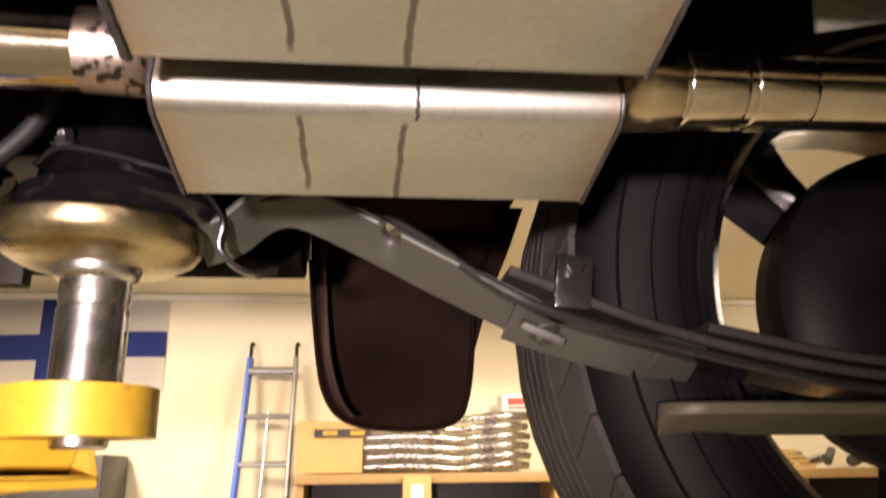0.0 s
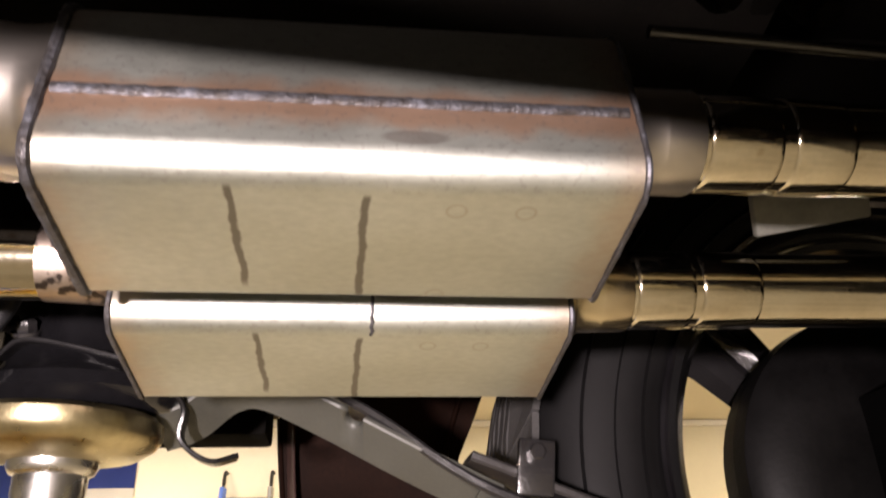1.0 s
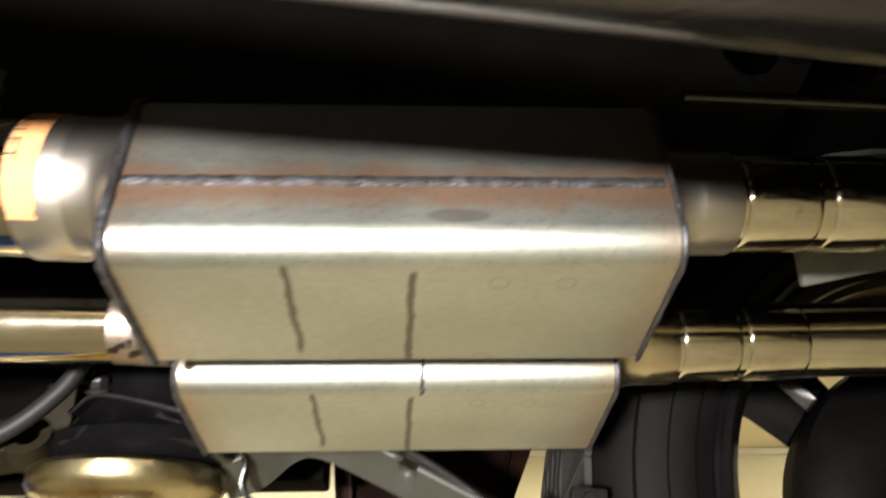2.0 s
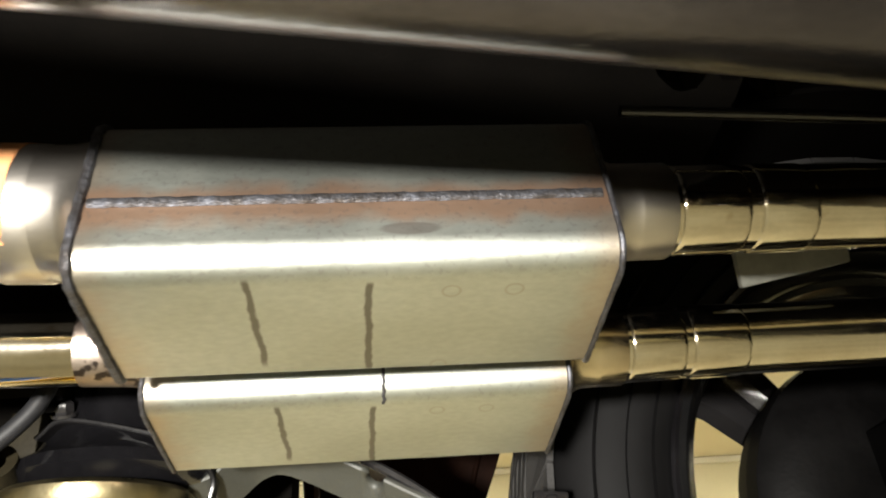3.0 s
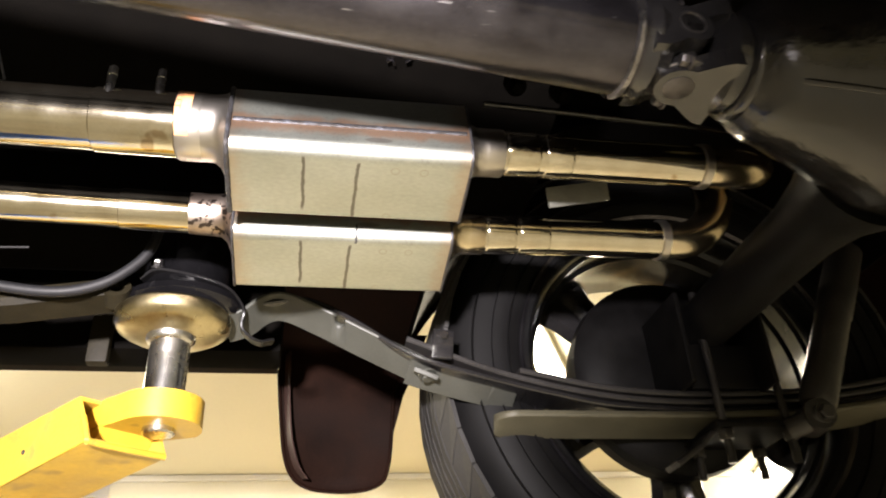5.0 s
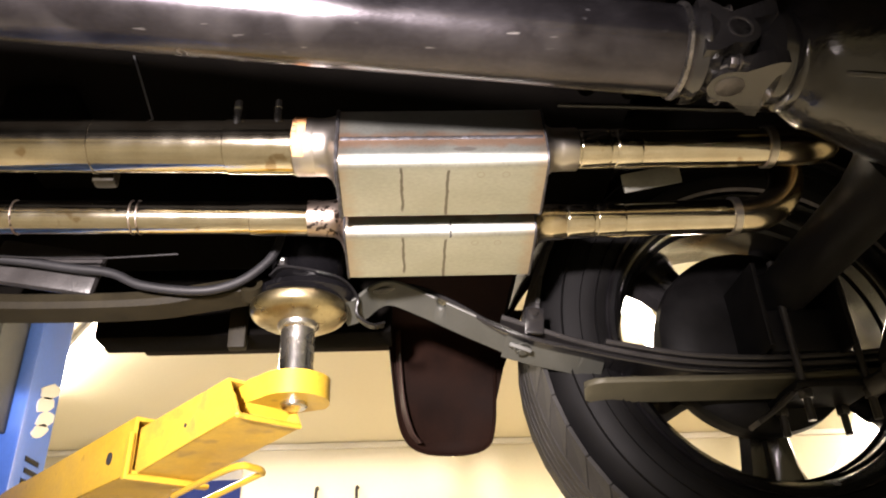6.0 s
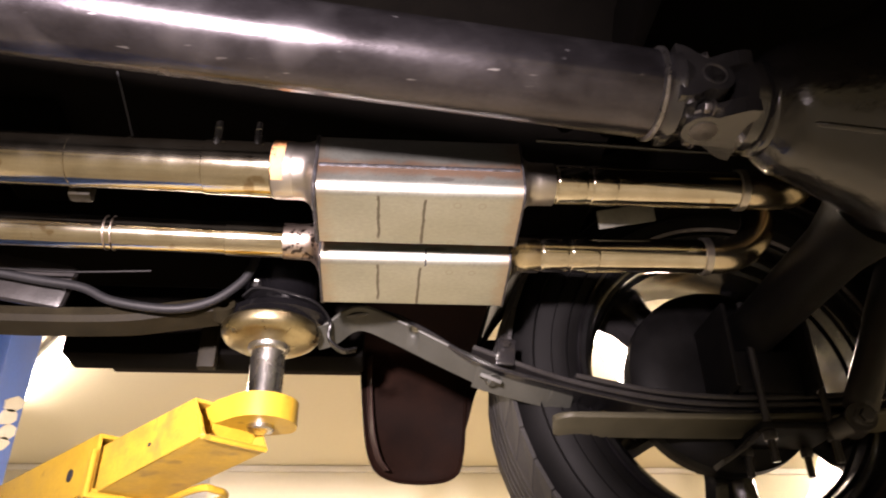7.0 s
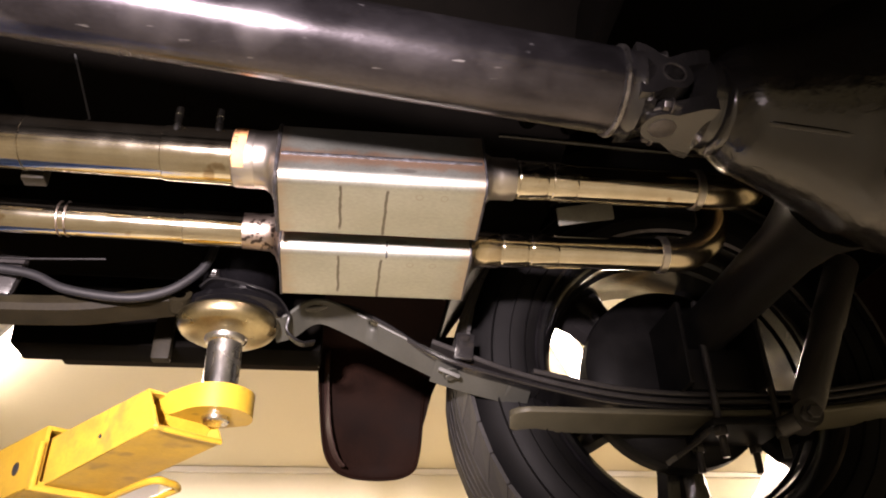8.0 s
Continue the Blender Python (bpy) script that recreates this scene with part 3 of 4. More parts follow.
part("brake_drum", turned([(0.05, 0), (0.11, 0.006), (0.150, 0.016), (0.164, 0.03), (0.166, 0.05), (0.160, 0.055), (0.160, 0.085), (0.08, 0.092)], along((0.545, 0.585, 1.650), (0.545, 1, 1.650)), 56), AXLE, D)
part("breather", turned([(0.014, -0.012), (0.024, 0), (0.024, 0.014), (0.014, 0.019), (0.012, 0.03)], along((0.493, 0.09, 1.872), (0.53, 0.07, 1.885)), 20), ZINC, D, "brass coloured fitting")
rnd = random.Random(3)
for i in range(4):
    a = rnd.uniform(3.3, 4.6)
    bolt(D, (0.545 + 0.12 * math.cos(a), 0.594, 1.650 + 0.12 * math.sin(a)), (0, -1, 0), 0.007, 0.008, DARKGLOSS)

# ---------------- leaf spring ----------------
L = thing("leaf_spring", "black leaf spring pack with grey painted front leaf", "leaf spring")
SY = 0.540


def leaf(pts, w, h, material, name="leaf", label="", tilt=0):
    return part(name, sweep(smooth_path(pts, 6), 0, section=flat(w, h, tilt)), material, L, label)


leaf([(-0.11, 0.56, 1.715), (-0.04, 0.56, 1.722), (0.03, 0.556, 1.688), (0.09, 0.548, 1.646), (0.15, SY, 1.616), (0.24, SY, 1.592), (0.30, SY, 1.578), (0.40, SY, 1.560), (0.56, SY, 1.554), (0.75, SY, 1.566), (0.95, SY, 1.600)], 0.056, 0.008, GLOSS)
leaf([(0.10, SY, 1.655), (0.24, SY, 1.604), (0.40, SY, 1.572), (0.56, SY, 1.566), (0.75, SY, 1.578), (0.95, SY, 1.612)], 0.056, 0.008, SATIN)
leaf([(0.26, SY, 1.610), (0.40, SY, 1.584), (0.56, SY, 1.578), (0.75, SY, 1.590), (0.95, SY, 1.624)], 0.056, 0.008, SATIN)
tip = [(0.2215 + 0.031 * (1 - math.cos(radians(q))), SY, 1.5395) for q in (8, 22, 38, 55, 72, 90)]
run = tip + [Vector(q) for q in smooth_path([(0.30, SY, 1.5395), (0.40, SY, 1.539), (0.58, SY, 1.540), (0.75, SY, 1.551), (0.93, SY, 1.580)], 6)]
part("leaf", sweep(run, 0, section=flat(0.062, 0.010, 14), wide=[math.sin(radians(q)) for q in (8, 22, 38, 55, 72, 90)] + [1.0] * (len(run) - 6)), LEAF, L, "olive grey bottom leaf with a rounded end")
strap = leaf([(-0.150, 0.548, 1.681), (-0.125, 0.548, 1.690), (-0.098, 0.548, 1.712), (-0.070, 0.548, 1.716), (-0.02, 0.548, 1.694), (0.045, 0.548, 1.660), (0.122, 0.548, 1.622)], 0.052, 0.006, GREY, "strap", "grey primed steel strap with a hole", 24)


def drill(ob, at, axis, r):
    """Cut a round hole through a part."""
    cutter = part("cutter", rod(Vector(at) - Vector(axis) * 0.03, Vector(at) + Vector(axis) * 0.03, r, 24), DARK)
    md = ob.modifiers.new("hole", "BOOLEAN")
    md.operation, md.object, md.solver = "DIFFERENCE", cutter, "EXACT"
    bpy.context.view_layer.update()
    me = bpy.data.meshes.new_from_object(ob.evaluated_get(bpy.context.evaluated_depsgraph_get()))
    ob.modifiers.clear()
    ob.data = me
    bpy.data.objects.remove(cutter)


drill(strap, (0.0015, 0.535, 1.676), (0.40, -0.38, 0.83), 0.0085)
strap = leaf([(0.105, 0.545, 1.622), (0.135, 0.545, 1.612), (0.20, 0.545, 1.594), (0.258, 0.545, 1.582)], 0.050, 0.006, GREY, "strap", "grey primed steel strap", 32)
drill(strap, (0.222, 0.533, 1.582), (0.22, -0.5, 0.84), 0.0042)
bm = box((-0.018, -0.024, -0.0035), (0.018, 0.022, 0.0035), 0.002, m=Matrix.Translation((0.129, 0.54, 1.611)) @ pose(0, 0, 0, 18, 22, 0))
part("clamp_plate", bm, GREY, L)
bolt(L, (0.130, 0.532, 1.608), (0.15, -0.25, -1), 0.0095, 0.008, GREY)
bm = bmesh.new()
box((-0.015, -0.004, -0.014), (0.015, 0.004, 0.030), 0.003, bm, Matrix.Translation((0.149, 0.508, 1.636)) @ pose(0, 0, 0, 0, 6, 0))
part("clip", bm, GLOSS, L, "black spring clip")
bolt(L, (0.150, 0.503, 1.655), (0, -1, 0), 0.007, 0.007, GLOSS)
part("u_bolt_plate", box((0.53, 0.49, 1.520), (0.66, 0.60, 1.532), 0.004), AXLE, L)
for x in (0.545, 0.645):
    for y in (0.50, 0.588):
        bm = rod((x, y, 1.472), (x, y, 1.735), 0.006, 12)
        hexagon((x, y, 1.505), (0, 0, 1), 0.011, 0.014, bm)
        part("u_bolt", bm, SATIN, L)
part("spring_perch", box((0.515, 0.508, 1.583), (0.625, 0.572, 1.655), 0.006), AXLE, L)
for x in (0.500, 0.628):
    part("gusset", box((-0.004, 0.47, 1.58), (0.004, 0.60, 1.72), 0.002, m=Matrix.Translation((x, 0, 0))), AXLE, L)
part("plate_arm", sweep([(0.47, 0.53, 1.475), (0.51, 0.53, 1.50), (0.54, 0.53, 1.525)], 0, section=flat(0.04, 0.008)), SATIN, L)

S = thing("shock_absorber", "black telescopic shock absorber on the axle bracket", "shock absorber")
a, b = Vector((0.672, 0.475, 1.528)), Vector((0.80, 0.50, 1.745))
d = (b - a).normalized()
part("body", turned([(0.020, 0.02), (0.026, 0.03), (0.026, 0.20), (0.028, 0.205), (0.028, 0.35), (0.02, 0.36)], along(a, b), 32), SATIN, S)
part("eye", turned([(0.010, -0.022), (0.022, -0.022), (0.022, 0.022), (0.010, 0.022)], along(a, a + Vector((0.2, 1, 0))), 24), SATIN, S)
bolt(S, a + Vector((0.0, -0.026, 0)), (-0.15, -1, -0.1), 0.011, 0.010, SATIN)
part("stub", rod(a + Vector((-0.03, 0.02, -0.01)), a + Vector((0.0, -0.015, 0)), 0.016), SATIN, S)

# ---------------- the rear wheel ----------------
WC = Vector((0.556, 0.0, 1.650))
W = thing("rear_wheel", "black spoked alloy wheel with treaded tyre", "wheel", tuple(WC))
IN, OUT = 0.565, 0.815
Y = pose(0, 0, 0, -90)
seg = 120
prof = [(0.268, IN + 0.016), (0.286, IN - 0.002), (0.312, IN - 0.008), (0.342, IN - 0.004), (0.364, IN + 0.006), (0.380, IN + 0.024), (0.391, IN + 0.048), (0.400, (IN + OUT) / 2), (0.399, OUT - 0.045), (0.388, OUT - 0.02), (0.36, OUT - 0.002), (0.31, OUT + 0.006), (0.268, OUT - 0.014)]
part("tyre", turned(prof, Y, seg, caps=False), SIDEWALL, W)
for r in (0.296, 0.322, 0.352):
    part("sidewall_ring", turned([(r - 0.0016, IN - 0.0045), (r, IN - 0.0098), (r + 0.0016, IN - 0.0045)], Y, seg, caps=False), SIDEWALL, W)
bm = bmesh.new()
for i in range(46):
    a0 = 2 * math.pi * i / 46
    for k, (y0, y1, skew) in enumerate(((IN + 0.012, IN + 0.070, 0.09), (IN + 0.076, IN + 0.094, 0), (IN + 0.099, IN + 0.120, 0), (IN + 0.126, IN + 0.146, 0), (IN + 0.152, IN + 0.170, 0), (IN + 0.176, IN + 0.240, 0.0))):
        w = 2 * math.pi / 46 * (0.945 if k == 0 else 1.0)
        vs = []
        for rr in (0, 1):
            for (aa, yy) in ((0, y0), (w, y0), (w, y1), (0, y1)):
                t = abs(yy - (IN + OUT) / 2) / ((OUT - IN) / 2)
                base = 0.4005 - 0.003 * t ** 2 - (0.016 if yy < 0.69 else 0.008) * t ** 6
                ang = a0 + aa + skew * (yy - y0) / (y1 - y0) + 0.03 * k
                r = base - 0.003 + 0.0065 * rr
                vs.append(bm.verts.new((r * math.cos(ang), yy, r * math.sin(ang))))
        for q in ((0, 1, 2, 3), (4, 5, 6, 7), (0, 1, 5, 4), (1, 2, 6, 5), (2, 3, 7, 6), (3, 0, 4, 7)):
            bm.faces.new([vs[z] for z in q])
tagged(part("tread", bm, RUBBER, W), kind="stuff")
part("rim_barrel", turned([(0.262, IN + 0.004), (0.274, IN + 0.002), (0.275, IN + 0.010), (0.268, IN + 0.016), (0.258, IN + 0.022), (0.256, IN + 0.04), (0.250, IN + 0.046), (0.249, IN + 0.075), (0.243, IN + 0.081), (0.246, IN + 0.11), (0.246, OUT - 0.03), (0.262, OUT - 0.02), (0.272, OUT - 0.012), (0.272, OUT - 0.002), (0.262, OUT - 0.004), (0.240, OUT - 0.03), (0.234, IN + 0.112), (0.234, IN + 0.082), (0.240, IN + 0.076), (0.241, IN + 0.048), (0.247, IN + 0.042), (0.249, IN + 0.02), (0.262, IN + 0.004)], Y, 96, caps=False), BARREL, W)
# lighter metal than the rim: the lip's highlight is put into its colour
part("rim_lip", turned([(0.2685, IN + 0.0035), (0.2745, IN - 0.0015), (0.2765, IN + 0.004), (0.272, IN + 0.010)], Y, 96, caps=False), SHAFT, W, "grey rim lip, made lighter to carry its highlight line")
part("hub", turned([(0.0, OUT - 0.112), (0.085, OUT - 0.112), (0.088, OUT - 0.088), (0.07, OUT - 0.068), (0.0, OUT - 0.068)], Y, 48, caps=False), SATIN, W)
for k in range(5):
    a = radians(-87 + 72 * k)
    rad, tan = Vector((math.cos(a), 0, math.sin(a))), Vector((-math.sin(a), 0, math.cos(a)))
    loops = []
    for r, w, y0, th in ((0.06, 0.085, OUT - 0.112, 0.03), (0.10, 0.084, OUT - 0.110, 0.032), (0.15, 0.088, OUT - 0.105, 0.03), (0.20, 0.104, OUT - 0.100, 0.028), (0.23, 0.130, OUT - 0.096, 0.028), (0.246, 0.160, OUT - 0.094, 0.028)):
        c = rad * r + Vector((0, y0, 0))
        hw = w / 2
        loops.append([c + tan * p + Vector((0, q, 0)) for p, q in ((-hw, 0.004), (-hw * 0.75, -th * 0.5), (-hw * 0.3, -th * 0.55), (0, -th * 0.2), (hw * 0.3, -th * 0.55), (hw * 0.75, -th * 0.5), (hw, 0.004), (hw * 0.8, th * 0.5), (-hw * 0.8, th * 0.5))])
    part("spoke", rings(bmesh.new(), loops), GLOSS, W)

# ---------------- underbody ----------------
U = thing("car_underbody", "black coated car floor pan and sills", "car body", kind="structure")
bm = bmesh.new()
tunnel = [(-0.98, 1.78), (-0.95, 1.90), (-0.62, 1.93), (-0.30, 1.94), (-0.20, 2.02), (0.0, 2.06), (0.16, 2.03), (0.235, 1.95), (0.32, 1.925), (0.60, 1.90), (0.62, 1.88)]
loops = [[(x, y, z) for y, z in tunnel] + [(x, y, z + 0.02) for y, z in reversed(tunnel)] for x in (-4.0, -2, -1, 0.30)]
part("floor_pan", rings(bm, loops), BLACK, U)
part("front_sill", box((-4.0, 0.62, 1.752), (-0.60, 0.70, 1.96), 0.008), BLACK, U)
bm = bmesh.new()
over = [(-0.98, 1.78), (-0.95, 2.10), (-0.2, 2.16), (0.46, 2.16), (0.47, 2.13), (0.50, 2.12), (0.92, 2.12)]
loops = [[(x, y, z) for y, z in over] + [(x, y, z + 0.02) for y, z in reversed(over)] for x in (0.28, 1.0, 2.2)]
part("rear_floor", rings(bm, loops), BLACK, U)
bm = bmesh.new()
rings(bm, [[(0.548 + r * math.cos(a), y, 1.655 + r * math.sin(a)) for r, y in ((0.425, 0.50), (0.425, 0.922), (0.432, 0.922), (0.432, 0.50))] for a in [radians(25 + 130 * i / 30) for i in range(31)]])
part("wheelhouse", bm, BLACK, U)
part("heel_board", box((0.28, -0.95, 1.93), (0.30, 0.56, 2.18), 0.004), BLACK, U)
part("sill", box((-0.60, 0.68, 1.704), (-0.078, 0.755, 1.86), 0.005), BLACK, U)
part("quarter_panel", box((-0.60, 0.755, 1.776), (-0.088, 0.955, 2.5), 0.006), MAROON, U)
part("tail_panel", box((1.9, -0.95, 1.75), (1.94, 0.955, 2.5), 0.006), MAROON, U)
part("side_panel", box((-4.0, -1.0, 1.74), (1.9, -0.975, 2.5), 0.006), MAROON, U)
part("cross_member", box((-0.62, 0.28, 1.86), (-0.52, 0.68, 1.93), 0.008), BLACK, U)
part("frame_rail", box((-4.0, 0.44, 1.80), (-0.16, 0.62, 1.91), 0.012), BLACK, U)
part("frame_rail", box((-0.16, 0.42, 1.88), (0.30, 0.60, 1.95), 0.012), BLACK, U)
part("sill_bracket", box((-0.360, 0.655, 1.672), (-0.330, 0.676, 1.80), 0.003), OLIVE, U, "olive steel bracket strip")

F = thing("rear_fender", "dusty dark maroon rear fender with open wheel arch", "fender")
arch = [(0.556 + (0.432 - 0.03 * math.sin(a) ** 2) * math.cos(a), 1.655 + (0.432 - 0.03 * math.sin(a) ** 2) * math.sin(a)) for a in [math.pi - math.pi * i / 40 for i in range(41)]]


def fender_y(x, z):
    """Bulges outwards below and between its edges."""
    f = max(0.0, min(1.0, (x + 0.085) / 0.21))
    return 0.925 + 0.050 * math.sin(math.pi * (0.08 + 0.84 * f)) ** 0.6 * max(0.0, min(1.0, (1.70 - z) / 0.13))


bm = bmesh.new()
top = [(-0.085, 1.80), (0.12, 1.80)] + [(x, z) for x, z in arch[6:-1]] + [(0.963, 1.60), (1.9, 1.64)]
rings(bm, [[(x, 0.925, z), (x, 0.937, z), (x, 0.937, 2.5), (x, 0.925, 2.5)] for x, z in top])
part("skin", bm, MAROON, F)
bm = bmesh.new()
loops = []
for z, xl, xr in ((1.85, -0.088, 0.200), (1.80, -0.087, 0.182), (1.77, -0.086, 0.170), (1.72, -0.082, 0.148), (1.68, -0.078, 0.137), (1.645, -0.074, 0.127), (1.607, -0.067, 0.121), (1.585, -0.058, 0.118), (1.571, -0.046, 0.112), (1.563, -0.025, 0.103), (1.558, 0.0, 0.089), (1.556, 0.03, 0.069)):
    row = [Vector((xl + (xr - xl) * i / 16, fender_y(xl + (xr - xl) * i / 16, z) - 0.006, z)) for i in range(17)]
    loops.append(row + [p + Vector((0, 0.008, 0)) for p in reversed(row)])
part("lower_skin", rings(bm, loops), MAROON, F)
lip = [(x, fender_y(x, z) - 0.007, z) for x, z in ((-0.086, 1.77), (-0.082, 1.72), (-0.074, 1.645), (-0.067, 1.607), (-0.055, 1.582), (-0.037, 1.567), (-0.005, 1.558), (0.047, 1.555), (0.088, 1.558), (0.110, 1.569), (0.118, 1.587), (0.124, 1.625))]
lip += [(x, 0.914, z) for x, z in arch[2:]]
part("rolled_edge", sweep(smooth_path(lip, 3), 0.0035, 8, up=(0, 1, 0)), MAROON, F)

# folded edge in a lighter maroon than the fender skin
part("edge_flange", sweep(smooth_path([(-0.070, 0.905, 1.80), (-0.068, 0.904, 1.72), (-0.062, 0.908, 1.65), (-0.054, 0.914, 1.612), (-0.044, 0.922, 1.587), (-0.030, 0.932, 1.571)], 5), 0, section=flat(0.022, 0.003), up=(1, 0.45, 0)), FLANGE, F, "lighter maroon folded edge")

G = thing("trailing_arm", "olive grey steel chassis arm ending in a pierced eye", "chassis arm")
part("arm", sweep(smooth_path([(-1.1, 0.52, 1.700), (-0.8, 0.52, 1.694), (-0.6, 0.52, 1.688), (-0.45, 0.52, 1.690), (-0.37, 0.515, 1.698), (-0.30, 0.508, 1.706)], 6), 0, section=flat(0.05, 0.03, 15)), OLIVE, G)
part("eye", turned([(0.0095, -0.012), (0.018, -0.012), (0.018, 0.012), (0.0095, 0.012), (0.0095, -0.012)], along((-0.291, 0.50, 1.703), (-0.291, 1, 1.45)), 28, caps=False), OLIVE, G)
part("mount", turned([(0.0, 1.686), (0.060, 1.686), (0.080, 1.692), (0.088, 1.702), (0.086, 1.712), (0.070, 1.722), (0.062, 1.738), (0.060, 1.765), (0.064, 1.81)], Matrix.Translation((-0.212, 0.555, 0)), 48, caps=False), MOUNT, G, "glossy black spring mount")
part("mount_lip", sweep(smooth_path([(-0.265, 0.505, 1.729), (-0.245, 0.50, 1.741), (-0.20, 0.497, 1.733), (-0.16, 0.50, 1.722), (-0.140, 0.512, 1.712), (-0.127, 0.525, 1.694), (-0.129, 0.53, 1.674), (-0.120, 0.535, 1.662), (-0.104, 0.54, 1.655), (-0.086, 0.545, 1.660)], 5), 0, section=flat(0.004, 0.016), up=(0, 1, 0)), DARKGLOSS, G)
bolt(G, (-0.246, 0.497, 1.748), (0, -0.5, 0.8), 0.008, 0.010, GLOSS)
part("shield", box((-0.12, -0.01, -0.03), (0.05, 0.01, 0.045), 0.01, m=Matrix.Translation((-0.58, 0.50, 1.735)) @ pose(0, 0, 0, 0, 10, 0)), SATIN, G)

solo("brake_hose", sweep(smooth_path([(-0.9, 0.47, 1.745), (-0.70, 0.47, 1.752), (-0.56, 0.47, 1.732), (-0.50, 0.47, 1.722), (-0.45, 0.47, 1.700), (-0.365, 0.47, 1.689), (-0.308, 0.47, 1.702), (-0.269, 0.47, 1.732), (-0.25, 0.47, 1.765), (-0.24, 0.47, 1.83)], 8), 0.0072, 12), HOSE, "grey rubber hose sagging under the floor", "hose")
solo("brake_line", sweep(smooth_path([(-1.0, 0.46, 1.77), (-0.72, 0.46, 1.753), (-0.598, 0.46, 1.745), (-0.52, 0.46, 1.743), (-0.40, 0.46, 1.748)], 6), 0.0019, 8), AXLE, "thin dark brake line under the floor", "brake line")
solo("wire", rod((-0.437, 0.24, 1.97), (-0.385, 0.24, 1.83), 0.0014, 6), ALU, "thin pale wire hanging from the floor", "wire")
for x, y in ((-0.264, 0.205), (-0.212, 0.205)):
    bm = rod((x, y, 1.79), (x, y, 1.834), 0.005, 12)
    turned([(0.0056, 0), (0.0056, 0.004)], Matrix.Translation((x, y, 1.822)), 12, bm)
    solo("clamp_stud", bm, CHROME, "bright threaded stud standing above the pipe", "bolt", group="clamp studs")
solo("pipe_hanger", box((-0.468, 0.275, 1.760), (-0.438, 0.295, 1.79), 0.004), OLIVE, "olive steel hanger tab between the pipes", "hanger")
bm = box((-0.045, -0.003, -0.014), (0.045, 0.003, 0.014), 0.002, m=Matrix.Translation((0.313, 0.332, 1.790)) @ pose(0, 0, 0, 25, -12, 0))
solo("gasket_scrap", bm, SCRAP, "pale grey bracket plate between the pipes", "bracket")

# ---------------- the lift ----------------
P = thing("car_lift", "blue column lift with yellow telescopic arm holding the car", "car lift", (-1.2, 1.35, 0))
P.matrix_world = Matrix()
LA = P
PX, PY = -0.2195, 0.527
dirv = Vector((-0.65, 0.76, 0)).normalized()
ang = math.degrees(math.atan2(dirv.y, dirv.x))
AM = pose(PX, PY, 0, 0, 0, ang)


def bracket_plate():
    """Round eye that runs out tangentially into the mouth of the arm."""
    pts = [Vector((0.053 * math.cos(radians(a)), 0.053 * math.sin(radians(a)))) for a in range(95, 276, 6)]
    pts += [Vector((0.02, -0.040)), Vector((0.05, -0.0165)), Vector((0.075, -0.0155)), Vector((0.075, 0.058)), Vector((0.034, 0.058)), Vector((0.016, 0.055))]
    bm = bmesh.new()
    rings(bm, [[AM @ Vector((p.x, p.y, z)) for p in pts] for z in (1.527, 1.563)])
    bmesh.ops.bevel(bm, geom=[e for e in bm.edges if abs(e.verts[0].co.z - e.verts[1].co.z) < 1e-5], offset=0.003, segments=2, affect="EDGES")
    return bm


part("collar", bracket_plate(), YELLOW, LA, "rounded yellow end plate")
bm = bmesh.new()
rings(bm, [[AM @ Vector((x, y, z)) for x, z in ((0.034, 1.5268), (0.060, 1.5268), (0.060, 1.5050), (0.050, 1.5050))] for y in (-0.0150, 0.0575)])
part("web_plate", bm, YELLOW, LA)


def channel(x0, x1, w, z0, z1, t, off=0.033):
    bm = bmesh.new()
    o_ = [(off - w / 2, z0), (off + w / 2, z0), (off + w / 2, z1), (off - w / 2, z1)]
    i_ = [(off - w / 2 + t, z0 + t), (off + w / 2 - t, z0 + t), (off + w / 2 - t, z1 - t), (off - w / 2 + t, z1 - t)]
    ro, ri = [], []
    for x in (x0, x1):
        ro.append([bm.verts.new(AM @ Vector((x, y, z))) for y, z in o_])
        ri.append([bm.verts.new(AM @ Vector((x, y, z))) for y, z in i_])
    for k in range(4):
        j = (k + 1) % 4
        bm.faces.new((ro[0][k], ro[0][j], ro[1][j], ro[1][k]))
        bm.faces.new((ri[0][k], ri[0][j], ri[1][j], ri[1][k]))
        for e in (0, 1):
            bm.faces.new((ro[e][k], ro[e][j], ri[e][j], ri[e][k]))
    bmesh.ops.bevel(bm, geom=[e for e in bm.edges], offset=0.0012, segments=2, affect="EDGES")
    return bm


def arm_tube(t=0.005):
    """Tapering box tube with a slanted open end."""
    bm = bmesh.new()
    loops = []
    for k in (0, 1):
        loop = []
        for x0, x1, zb, zt in ((0.006, 0.045, 1.496, 1.563), (0.34, 0.34, 1.478, 1.559), (0.75, 0.75, 1.484, 1.559)):
            g = t * k
            loop.append([bm.verts.new(AM @ Vector(v)) for v in ((x0, -0.021 + g, zb + g), (x0, 0.087 - g, zb + g), (x1, 0.087 - g, zt - g), (x1, -0.021 + g, zt - g))])
        loops.append(loop)
    for k in range(4):
        j = (k + 1) % 4
        for loop in loops:
            for a, b in zip(loop, loop[1:]):
                bm.faces.new((a[k], a[j], b[j], b[k]))
        for e in (0, -1):
            o_, i_ = loops[0][e], loops[1][e]
            bm.faces.new((o_[k], o_[j], i_[j], i_[k]))
    bmesh.ops.bevel(bm, geom=[e for e in bm.edges], offset=0.0012, segments=2, affect="EDGES")
    return bm


